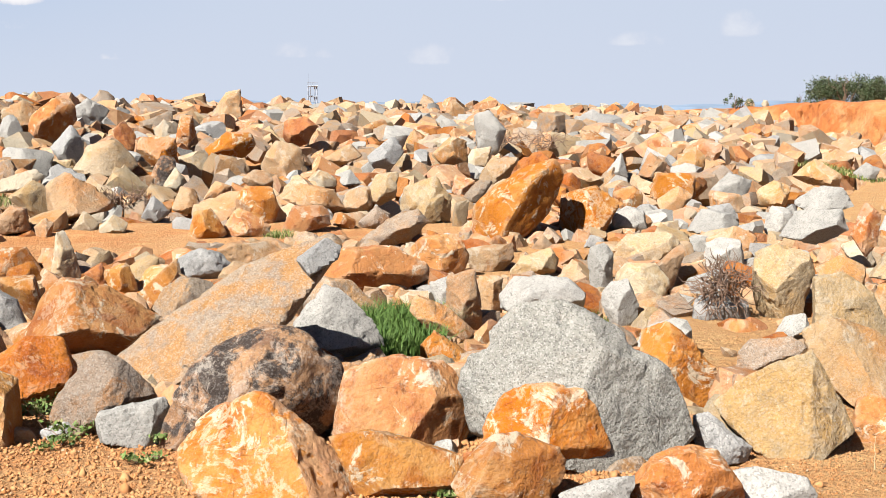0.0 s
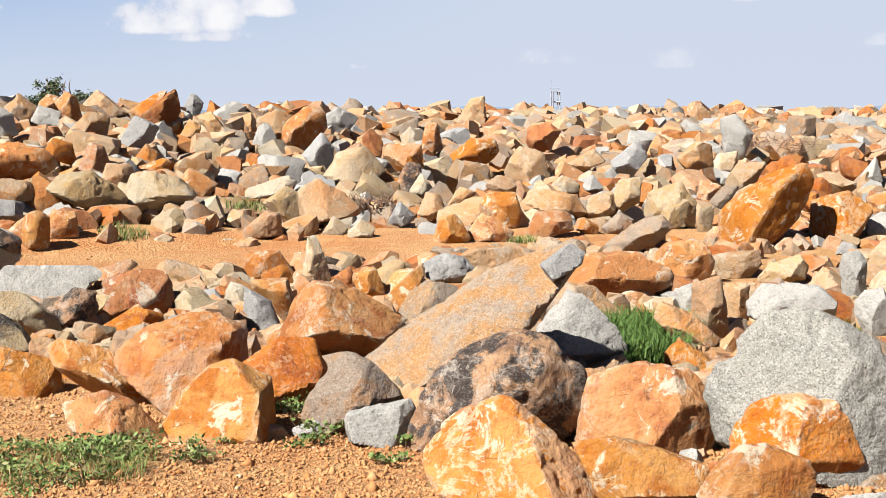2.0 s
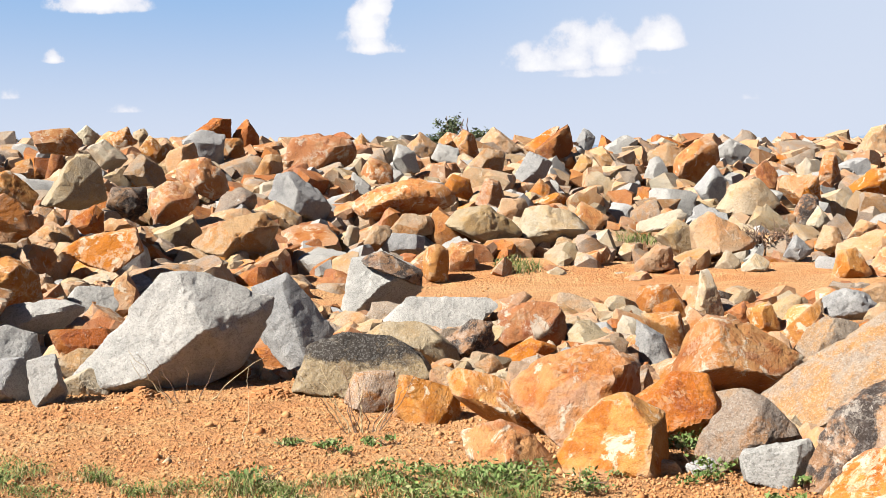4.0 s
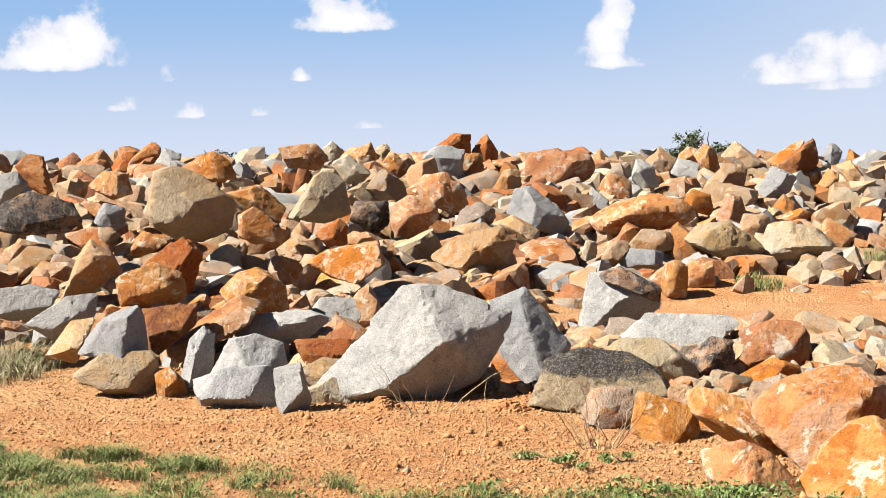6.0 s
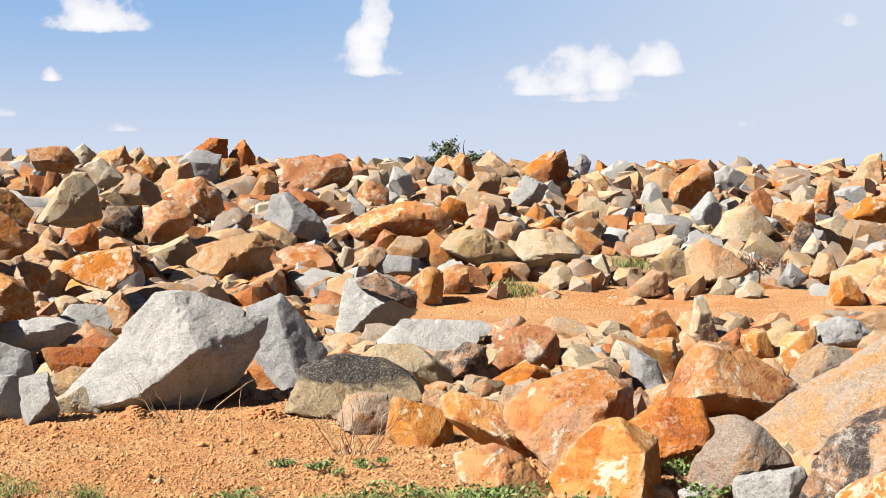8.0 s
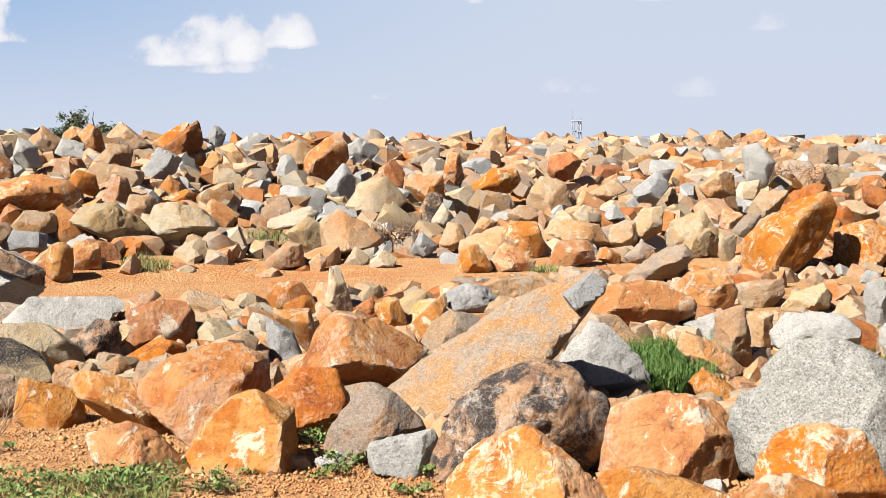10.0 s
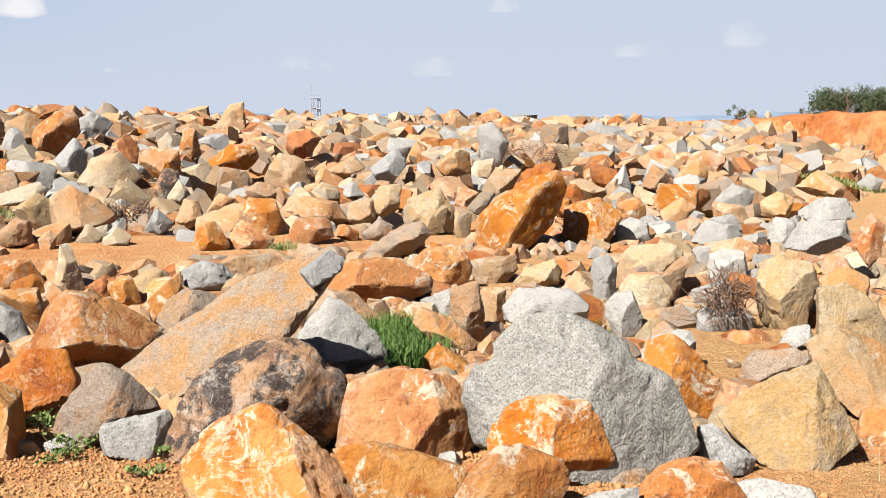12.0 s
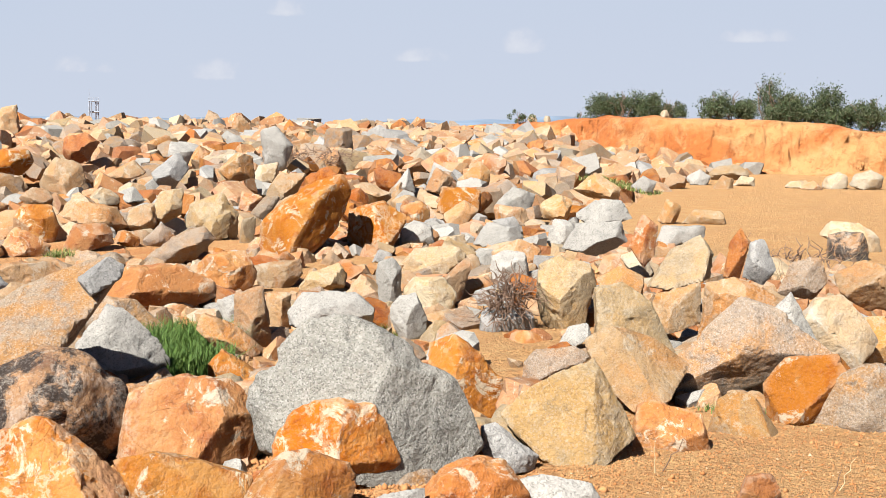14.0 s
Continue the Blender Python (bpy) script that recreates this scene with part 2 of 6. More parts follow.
def soil_look():
    m = Mat("orange_laterite_soil", 0.95)
    tc = m.n.new("ShaderNodeTexCoord")
    v = tc.outputs["Object"]
    sep = m.n.new("ShaderNodeSeparateXYZ")
    m.l.new(v, sep.inputs[0])
    sand = m.step(m.math("ADD", sep.outputs[0], m.math("MULTIPLY", m.noise(v, 0.6, 4), 4.0)), 0.5, 4.5)
    red = m.mix(m.step(m.noise(v, 0.5, 5, 0.65), 0.40, 0.60), (0.314, 0.135, 0.0461), (0.343, 0.184, 0.0768))
    c = m.mix(sand, red, (0.312, 0.179, 0.0729))
    c = m.mix(m.math("MULTIPLY", m.step(m.noise(v, 3.0, 6, 0.65), 0.47, 0.66), 0.6), c, (0.379, 0.243, 0.107))
    c = m.mix(m.math("MULTIPLY", m.step(m.noise(v, 26.0, 5, 0.7), 0.50, 0.62), 0.62), c, (0.225, 0.0885, 0.0249))
    c = m.mix(m.math("MULTIPLY", m.step(m.noise(v, 70.0, 3, 0.7), 0.60, 0.68), 0.5), c, (0.414, 0.312, 0.184))
    lay = m.n.new("ShaderNodeMapping")
    m.l.new(v, lay.inputs["Vector"])
    lay.inputs["Rotation"].default_value, lay.inputs["Scale"].default_value = (0, 0, -0.35), (0.4, 1.3, 1.0)
    c = m.mix(m.math("MULTIPLY", m.step(m.noise(lay.outputs[0], 1.6, 4, 0.6, 0.8), 0.52, 0.66), 0.25), c, (0.296, 0.14, 0.0503))
    h = m.math("ADD", m.noise(v, 11.0, 9, 0.78), m.math("MULTIPLY", m.voronoi(v, 28.0), 0.5))
    m.bump(h, 0.045, 1.0)
    return m.colour(c)


def clod_look():
    m = Mat("orange_soil_clod", 0.95)
    v, rnd = m.island()
    c = m.mix(rnd, (0.259, 0.11, 0.0374), (0.352, 0.203, 0.0909))
    c = m.mix(m.step(m.math("FRACT", m.math("MULTIPLY", rnd, 9.7)), 0.97, 0.98), c, (0.364, 0.3, 0.203))
    c = m.mix(m.math("MULTIPLY", m.noise(v, 90.0, 4), 0.5), c, (0.232, 0.087, 0.0248))
    return m.colour(c)


def bank_look():
    m = Mat("cut_red_earth", 0.95)
    tc = m.n.new("ShaderNodeTexCoord")
    v = tc.outputs["Object"]
    c = m.mix(m.step(m.noise(v, 0.16, 5, 0.6, 0.8), 0.51, 0.62), (0.33, 0.105, 0.026), (0.40, 0.215, 0.085))
    c = m.mix(m.math("MULTIPLY", m.step(m.noise(v, 1.0, 8, 0.72, 0.6), 0.52, 0.64), 0.55), c, (0.40, 0.24, 0.11))
    c = m.mix(m.math("MULTIPLY", m.step(m.noise(v, 3.2, 7, 0.75), 0.52, 0.64), 0.55), c, (0.21, 0.062, 0.018))
    m.bump(m.math("ADD", m.noise(v, 1.6, 9, 0.75), m.math("MULTIPLY", m.voronoi(v, 2.6), 0.3)), 0.28, 1.0)
    return m.colour(c)


def leaf_look(name, a, b, dry=None):
    m = Mat(name, 0.7)
    v, rnd = m.island()
    c = m.mix(rnd, a, b)
    if dry:
        c = m.mix(m.step(m.math("FRACT", m.math("MULTIPLY", rnd, 5.3)), 0.7, 0.8), c, dry)
    m.bsdf.inputs["Subsurface Weight"].default_value = 0.0
    return m.colour(c)


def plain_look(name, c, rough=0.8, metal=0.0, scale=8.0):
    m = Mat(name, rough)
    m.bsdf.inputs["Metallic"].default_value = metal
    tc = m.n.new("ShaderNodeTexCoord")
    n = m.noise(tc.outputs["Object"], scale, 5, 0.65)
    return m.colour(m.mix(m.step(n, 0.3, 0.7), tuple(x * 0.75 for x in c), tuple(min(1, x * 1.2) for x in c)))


SOIL, CLOD, BANK = soil_look(), clod_look(), bank_look()
GRASS = leaf_look("green_grass", (0.0495, 0.0851, 0.0145), (0.125, 0.153, 0.0363), (0.238, 0.187, 0.0924))
LUSH = leaf_look("lush_green_grass", (0.025, 0.062, 0.009), (0.075, 0.125, 0.022))
WEED = leaf_look("weed_leaf", (0.0462, 0.0858, 0.0165), (0.106, 0.152, 0.0363), (0.172, 0.172, 0.0726))
BUSH = leaf_look("bush_leaf", (0.0173, 0.0322, 0.0109), (0.0495, 0.0668, 0.0248), (0.0795, 0.084, 0.0445))
HAY = leaf_look("dull_dry_grass", (0.158, 0.145, 0.0792), (0.238, 0.211, 0.119), (0.0924, 0.112, 0.0396))
STRAW = leaf_look("dry_straw", (0.277, 0.211, 0.112), (0.37, 0.297, 0.178))
TWIG = plain_look("dry_twig", (0.132, 0.0825, 0.0561), 0.85, 0.0, 30.0)
# tower steel: its grey-blue colour includes a cast of distance haze
STEEL = plain_look("haze_tinted_painted_steel", (0.20, 0.23, 0.28), 0.6, 0.0, 1.0)
# far hills: the blue of distance haze is put into their colour
FAR = plain_look("far_land_haze_tint", (0.11, 0.149, 0.204), 1.0, 0.0, 0.004)

# ---- numbers for shapes ----
LATTICE = np.random.RandomState(5).rand(32, 32, 32)


def value_noise(p):
    i = np.floor(p).astype(int)
    f = p - i
    f = f * f * (3 - 2 * f)
    i &= 31
    j = (i + 1) & 31
    x0, y0, z0, x1, y1, z1 = i[:, 0], i[:, 1], i[:, 2], j[:, 0], j[:, 1], j[:, 2]
    a, b, c = f[:, 0], f[:, 1], f[:, 2]
    lo = (LATTICE[x0, y0, z0] * (1 - a) + LATTICE[x1, y0, z0] * a) * (1 - b) + (LATTICE[x0, y1, z0] * (1 - a) + LATTICE[x1, y1, z0] * a) * b
    hi = (LATTICE[x0, y0, z1] * (1 - a) + LATTICE[x1, y0, z1] * a) * (1 - b) + (LATTICE[x0, y1, z1] * (1 - a) + LATTICE[x1, y1, z1] * a) * b
    return (lo * (1 - c) + hi * c) * 2 - 1


def octaves(p, n):
    out = np.zeros(len(p))
    for k in range(n):
        out += value_noise(p * 2.03 ** k + 7.7 * k) * 0.5 ** k
    return out


def ball(level):
    bm = bmesh.new()
    bmesh.ops.create_icosphere(bm, subdivisions=level, radius=1.0)
    v = np.array([p.co[:] for p in bm.verts])
    v /= np.linalg.norm(v, axis=1)[:, None]
    f = np.array([[q.index for q in t.verts] for t in bm.faces])
    bm.free()
    return v, f


BALL = {k: ball(k) for k in (1, 2, 3, 4, 5, 6)}


def mesh_from(name, v, f, mat, smooth=True):
    me = bpy.data.meshes.new(name)
    me.vertices.add(len(v))
    me.vertices.foreach_set("co", np.asarray(v, dtype=np.float32).ravel())
    n = f.shape[1]
    me.loops.add(f.size)
    me.loops.foreach_set("vertex_index", np.asarray(f, dtype=np.int32).ravel())
    me.polygons.add(len(f))
    me.polygons.foreach_set("loop_start", np.arange(0, f.size, n, dtype=np.int32))
    me.polygons.foreach_set("loop_total", np.full(len(f), n, dtype=np.int32))
    me.update(calc_edges=True)
    me.validate()
    me.materials.append(mat)
    if smooth == "edges":
        me.polygons.foreach_set("use_smooth", np.ones(len(me.polygons), dtype=bool))
        me.set_sharp_from_angle(angle=radians(28))
    else:
        me.polygons.foreach_set("use_smooth", np.full(len(me.polygons), bool(smooth)))
    return me


def cut_stone(level, planes, sharp, rough, rng):
    """A stone: a ball cut down by planes (normal, distance), with broken, pitted faces."""
    d, f = BALL[level]
    n = np.array([p[0] for p in planes], dtype=float)
    n /= np.linalg.norm(n, axis=1)[:, None]
    h = np.array([p[1] for p in planes], dtype=float)
    q = np.maximum(d @ n.T, 0) / h
    m = q.max(axis=1)
    r = 1 / (m * ((q / m[:, None]) ** sharp).sum(axis=1) ** (1 / sharp))
    r *= 2.6 ** (1 / sharp)
    v = d * r[:, None]
    size = float(np.median(r))
    p = v / size + rng.rand(3) * 30
    # edges chip away more than the middle of a face
    edge = np.clip((np.sort(q, axis=1)[:, -2] / m - 0.82) / 0.18, 0, 1)
    soft = 1.0 if sharp < 60 else 0.6
    lump = (octaves(p * 1.2, 2) * 0.035 + octaves(p * 3.4, 3) * 0.024) * soft
    chip = np.maximum(octaves(p * 2.6 + 11, 3) - 0.05, 0) * (0.03 + 0.11 * edge)
    step = np.floor(octaves(p * 1.7 + 5, 2) * 5) / 5 * 0.022
    grit = octaves(p * 9.0, 2) * 0.006
    v += d * ((lump - chip + step + grit + 0.012) * size * rough)[:, None]
    return v, f


def split_stone(planes):
    """A small stone with plain flat faces: the solid that the planes leave."""
    n = np.array([p[0] for p in planes], dtype=float)
    n /= np.linalg.norm(n, axis=1)[:, None]
    h = np.array([p[1] for p in planes], dtype=float)
    k = len(n)
    i, j, m = TRIPLES[k]
    a = n[np.stack([i, j, m], 1)]
    ok = np.abs(np.linalg.det(a)) > 1e-3
    p = np.linalg.solve(a[ok], h[np.stack([i, j, m], 1)[ok]][..., None])[..., 0]
    ids = np.stack([i, j, m], 1)[ok]
    keep = (p @ n.T <= h + 1e-6).all(axis=1)
    p, ids = p[keep], ids[keep]
    faces = []
    for q in range(k):
        on = np.where((ids == q).any(axis=1))[0]
        if len(on) < 3:
            continue
        c = p[on].mean(axis=0)
        u = np.cross(n[q], (0.31, 0.57, 0.76))
        u /= np.linalg.norm(u)
        w = np.cross(n[q], u)
        d = p[on] - c
        on = on[np.argsort(np.arctan2(d @ w, d @ u))]
        faces += [(on[0], on[t], on[t + 1]) for t in range(1, len(on) - 1)]
    return p, np.array(faces)


TRIPLES = {}
for _k in range(6, 18):
    _g = np.array([(a, b, c) for a in range(_k) for b in range(a + 1, _k) for c in range(b + 1, _k)])
    TRIPLES[_k] = (_g[:, 0], _g[:, 1], _g[:, 2])


def random_planes(rng, n, size, flat=0.25):
    out = [(np.array(a, dtype=float), size[abs(a.index(1) if 1 in a else a.index(-1))]) for a in ((1, 0, 0), (-1, 0, 0), (0, 1, 0), (0, -1, 0), (0, 0, 1), (0, 0, -1))]
    for k in range(n):
        a = rng.randn(3)
        a /= np.linalg.norm(a)
        sup = np.sqrt(((a * np.array(size)) ** 2).sum())
        out.append((a, sup * (1 - flat * rng.rand())))
    return out


# ---- the lie of the land ----


def smooth01(t):
    t = np.clip(t, 0, 1)
    return t * t * (3 - 2 * t)


def toe(a):
    """Distance of the pile's foot, by azimuth in degrees (left of straight ahead is plus)."""
    return np.interp(a, [-30, -19, -15, -9, -4, 0, 8, 18, 26, 31, 36, 44, 56], [60, 46, 20, 17.5, 17.6, 18.0, 17.6, 17.0, 16.5, 15.0, 13.5, 12.5, 12])


def crest(a):
    """Distance and height of the pile's top."""
    return (np.interp(a, [-30, -14, -8, 0, 8, 14, 20, 30, 45, 56], [62, 60, 58, 56, 46, 38, 30, 26, 25, 25]),
            np.interp(a, [-30, -20, -14, -9, -4, 0, 8, 14, 20, 30, 38, 46, 56], [0.1, 0.25, 0.95, 1.28, 1.34, 1.36, 1.38, 1.41, 1.47, 1.58, 1.70, 1.72, 1.62]))


def land(x, y):
    x, y = np.asarray(x, dtype=float), np.asarray(y, dtype=float)
    d = np.hypot(x, y)
    a = np.degrees(np.arctan2(-x, y))
    t0 = toe(a)
    t1, top = crest(a)
    inside = smooth01((62 - np.abs(a)) / 8)
    rise = np.clip((d - t0) / (t1 - t0), 0, 1)
    rise = rise ** 0.85
    z = top * rise * inside
    z = z * (1 - smooth01((d - t1 - 12) / 25)) 
    p = np.stack([np.ravel(x) * 0.55, np.ravel(y) * 0.55, np.zeros(d.size)], 1)
    z = z + (octaves(p, 3) * 0.035).reshape(d.shape) * np.clip(d / 5, 0.3, 1)
    # crumbly lumps in the near soil
    near = smooth01((13 - d) / 3)
    z = z + ((octaves(p * 5.5 + 3, 2) * 0.012 + octaves(p * 17 + 8, 2) * 0.010).reshape(d.shape)) * near
    # the near soil is a low bank, a hand higher than the ground behind it
    z = z + 0.06 * smooth01((9.0 - d) / 2.5)
    return z


def floor_under(x, y):
    """The soil itself, which lies lower beneath the pile's stones."""
    d, a = np.hypot(x, y), np.degrees(np.arctan2(-x, y))
    return land(x, y) - 0.50 * smooth01((d - toe(a) - 0.8) / 2.5) * smooth01((80 - d) / 10) * smooth01((a + 22) / 6)


def at_land(x, y):
    return float(land(x, y))


# ---- ground ----


def ground_sheet():
    # rings that widen with distance, out past the horizon
    rings = np.concatenate([np.linspace(0.0005, 4, 8), np.linspace(4.4, 10, 95), np.linspace(10.1, 24, 60), np.linspace(24.5, 75, 60), np.geomspace(78, 4200, 26)])
    turns = np.radians(np.linspace(-180, 180, 121)[:-1])
    turns = np.unique(np.concatenate([turns, np.radians(np.linspace(-32, 60, 400))]))
    R, T = np.meshgrid(rings, turns, indexing="ij")
    X, Y = -R * np.sin(T), R * np.cos(T)
    Z = floor_under(X, Y)
    far = smooth01((R - 90) / 300)
    Z = Z * (1 - far) - 6.0 * far
    v = np.stack([X.ravel(), Y.ravel(), Z.ravel()], 1)
    nr, nt = R.shape
    i, j = np.meshgrid(np.arange(nr - 1), np.arange(nt), indexing="ij")
    j2 = (j + 1) % nt
    f = np.stack([i * nt + j, i * nt + j2, (i + 1) * nt + j2, (i + 1) * nt + j], -1).reshape(-1, 4)
    ob = new("ground", mesh_from("ground", v, f, SOIL))
    tagged(ob, "orange laterite soil with clods and stones", "ground", kind="structure")
    return ob


ground_sheet()

# ---- boulders ----
LABELS = {
    "orange": "iron-stained orange granite boulder lying on orange soil",
    "tan": "tan weathered granite boulder among other boulders",
    "yellow": "yellowish weathered granite boulder among other boulders",
    "grey": "pale grey freshly broken granite boulder with sharp edges",
    "blue": "blue-grey broken granite boulder with sharp edges",
    "speckled": "large coarse speckled grey granite boulder among orange ones",
    "pale": "cream-white weathered granite boulder in the pile",
    "red": "rusty red-brown broken granite boulder in the pile",
    "rose": "pinkish grey coarse granite boulder with rounded edges",
    "capped": "yellow-grey granite boulder with a black lichen cap",
    "dark": "brown granite boulder patched with black lichen",
}


HEROES = []                 # azimuth, distance, half angle, slope to foot and top of the placed boulders


def boulder(look_name, x, y, z, turn, deep, cuts, seed, sharp=24, label="", level=5, rough=1.0, front=None, under=0, chop=None):
    """A boulder centred at x, y, z with its broad side turned to the azimuth turn; cuts holds pairs of degrees round that side
    and centimetres from the centre; deep is its half thickness; front tilts one broad front face (sideways, upwards); under leans the lower right side in, in degrees; chop is one more broken face (direction, distance)."""
    rng = np.random.RandomState(seed)
    planes = []
    for ang, off in zip(cuts[::2], cuts[1::2]):
        a, o = radians(ang), off / 100
        for side in (-1, 1):
            if side > 0:
                b = rng.uniform(8, 30)
            elif under and math.cos(a) > 0.1 and math.sin(a) < 0.3:
                b = under
            elif math.sin(a) < -0.3:
                b = rng.uniform(3, 12) if rng.rand() < 0.75 else rng.uniform(25, 45)
            elif sharp < 60:
                b = rng.uniform(14, 50)
            else:
                b = rng.uniform(6, 18) if rng.rand() < 0.42 else rng.uniform(34, 62)
            b = radians(b)
            planes.append(((math.cos(a) * math.cos(b), side * math.sin(b), math.sin(a) * math.cos(b)), o * math.cos(b)))
    if front:
        planes.append(((front[0], -1, front[1]), deep * 0.8))
    else:
        planes.append(((rng.uniform(-0.35, 0.35), -1, rng.uniform(-0.1, 0.55)), deep * 0.95))
        planes.append(((rng.uniform(-0.6, 0.6), -1, rng.uniform(-0.5, 0.6)), deep * 1.05))
        for k in range(3):
            a = np.array((rng.uniform(-0.8, 0.8), -rng.uniform(0.5, 1), rng.uniform(-0.4, 0.9)))
            a /= np.linalg.norm(a)
            reach = max(o * math.cos(radians(g)) * a[0] + o * math.sin(radians(g)) * a[2] for g, o in zip(cuts[::2], [c / 100 for c in cuts[1::2]]))
            planes.append((a, (max(reach, 0) * 0.75 + deep * abs(a[1]) * 0.8) * rng.uniform(0.82, 1.0)))
    planes.append(((rng.uniform(-0.3, 0.3), 1, rng.uniform(-0.2, 0.3)), deep * 1.35))
    if chop:
        planes.append(chop)
    if max(cuts[1::2]) / 100 / math.hypot(x, y) < 0.019:
        level = 4
    v, f = cut_stone(level, planes, sharp, rough, rng)
    ob = new("boulder", mesh_from("boulder", v, f, STONE[look_name], "edges"))
    ob.matrix_world = pose(x, y, z, 0, 0, turn)
    far = math.hypot(x, y)
    HEROES.append((math.degrees(math.atan2(-x, y)), far, math.degrees((v[:, 0].max() - v[:, 0].min()) / 2 / far),
                   (z + float(v[:, 2].min()) - EYE) / far, (z + float(v[:, 2].max()) - EYE) / far))
    tagged(ob, label or LABELS[look_name], "boulder", "boulders of the stone field")
    return ob


# look, x, y, z, turn, half depth, cuts (degrees, centimetres), seed
boulder("rose", -1.25, 8.10, 0.37, 8.6, 0.36, (223, 65, 269, 46, 300, 21, 322, 30, 325, 31, 53, 74, 111, 25, 124, 20.4, 130, 24), 101, 26, level=6, front=(-0.25, 0.55), rough=0.9)
boulder("blue", -0.71, 8.00, 0.74, 5.0, 0.29, (214, 12, 303, 7.2, 347, 11.3, 58, 11.9, 125, 7.2), 102, 160)
boulder("dark", -0.84, 6.29, 0.28, 7.6, 0.23, (257, 35, 270, 28, 282, 26, 307, 33, 343, 41, 17, 41, 48, 37, 81, 33, 110, 29, 123, 29, 153, 34, 172, 40), 103, 26, level=6, under=52, rough=0.9)
boulder("orange", -0.69, 5.42, 0.22, 7.3, 0.18, (198, 33, 232, 25, 268, 19.3, 302, 33, 29, 26, 41, 22, 48, 21, 72, 25, 113, 27, 129, 28, 147, 30), 104, 26, level=6, front=(-0.3, 0.6), rough=0.9)
boulder("orange", -0.17, 6.32, 0.24, 1.7, 0.17, (256, 20.6, 274, 22, 347, 32, 18, 28, 50, 27, 81, 23, 112, 25, 168, 30), 105, 90, level=6, front=(-0.2, 0.6), under=52)
boulder("orange", -0.17, 5.44, 0.18, 1.8, 0.13, (205, 19.7, 254, 14.4, 280, 14.5, 5, 26, 73, 11.7, 78, 12.1, 104, 18.6), 106, 90, level=6)
boulder("orange", 0.27, 5.37, 0.19, -2.8, 0.12, (221, 22, 278, 12.3, 331, 18.8, 17, 22, 72, 15.4, 101, 15, 133, 15.1, 152, 17.6), 107, 90)
boulder("orange", 0.44, 5.84, 0.24, -4.2, 0.15, (190, 28, 248, 19.4, 266, 20.7, 313, 24, 14, 25, 32, 24, 81, 21, 100, 20.5, 136, 23, 157, 25), 108, 90, level=6, front=(-0.3, 0.4), under=52)
boulder("speckled", 0.57, 6.07, 0.36, -5.7, 0.28, (201, 49, 255, 31, 282, 40, 308, 48, 19, 46, 25, 43, 53, 35, 65, 35, 100, 42, 136, 44, 140, 45, 177, 52), 109, 160, level=6, front=(-0.15, 0.55))
boulder("grey", 0.74, 10.40, 0.19, -4.1, 0.16, (192, 31, 248, 19.3, 295, 19.7, 350, 32, 50, 24, 90, 16.7, 143, 27), 110, 160)
boulder("orange", 0.95, 5.39, 0.14, -10.0, 0.12, (181, 25, 275, 10.9, 15, 22, 38, 18.4, 80, 15.9, 109, 14.1, 143, 16.9), 111, 90, level=6)
boulder("grey", 0.61, 5.30, 0.12, -6.5, 0.07, (198, 15.3, 280, 5.5, 341, 11.8, 101, 5.6, 113, 5.7), 112, 160)
boulder("grey", 1.30, 5.44, 0.11, -13.5, 0.08, (198, 14.1, 282, 7.2, 30, 15.7, 81, 7.6, 106, 9.6), 113, 160)
boulder("yellow", 1.58, 6.32, 0.24, -13.8, 0.19, (221, 25, 227, 24, 251, 23, 282, 23, 307, 25, 28, 23, 34, 24, 116, 21, 131, 23), 114, 160, level=6, front=(-0.2, 0.45))
boulder("blue", 1.24, 6.16, 0.13, -11.4, 0.08, (185, 11.4, 228, 8.4, 279, 11, 341, 14.9, 53, 7.2, 103, 13.4), 115, 160)
boulder("orange", 1.17, 6.37, 0.13, -10.4, 0.03, (185, 3, 273, 10.5, 357, 3, 93, 7.3, 0, 3.4, 180, 3.7, 270, 11.9), 116, 90, level=4)
boulder("orange", 1.24, 7.29, 0.26, -9.7, 0.16, (217, 12.3, 217, 12, 268, 26, 331, 27, 7, 19.3, 40, 14.7, 58, 16.1, 100, 24), 117, 90)
boulder("rose", 1.92, 8.21, 0.15, -13.1, 0.11, (212, 19.4, 296, 9.8, 309, 10.4, 58, 18.1, 97, 10.8, 138, 13.7, 173, 16.5), 118, 90)
boulder("rose", -1.61, 6.53, 0.22, 13.9, 0.15, (206, 25, 258, 20.4, 303, 16, 22, 24, 46, 20.2, 82, 21, 138, 16.8, 166, 20.5), 123, 90)
boulder("grey", -1.39, 6.29, 0.15, 12.6, 0.09, (190, 17.5, 261, 10, 356, 14.5, 32, 17.3, 101, 9.8, 152, 17.5), 124, 160, front=(-0.1, 0.3))
boulder("blue", -1.78, 6.42, 0.08, 15.5, 0.04, (196, 8.7, 9, 7.2, 81, 5.1, 111, 4.1, 0, 7.7, 180, 9.2, 270, 7.5), 125, 160)
boulder("tan", -1.99, 6.34, 0.08, 17.3, 0.05, (36, 9, 82, 4.4, 179, 9.4, 0, 12.5, 180, 9.4, 270, 8.4), 126, 90)
boulder("grey", -0.67, 8.92, 0.20, 4.3, 0.18, (228, 19.4, 290, 23, 29, 21, 46, 17.9, 70, 23, 143, 24), 127, 160, front=(-0.15, 0.5))
boulder("rose", -0.76, 10.18, 0.16, 4.3, 0.16, (261, 14.3, 347, 30, 45, 18.9, 82, 18.6, 135, 23, 160, 26), 128, 90)
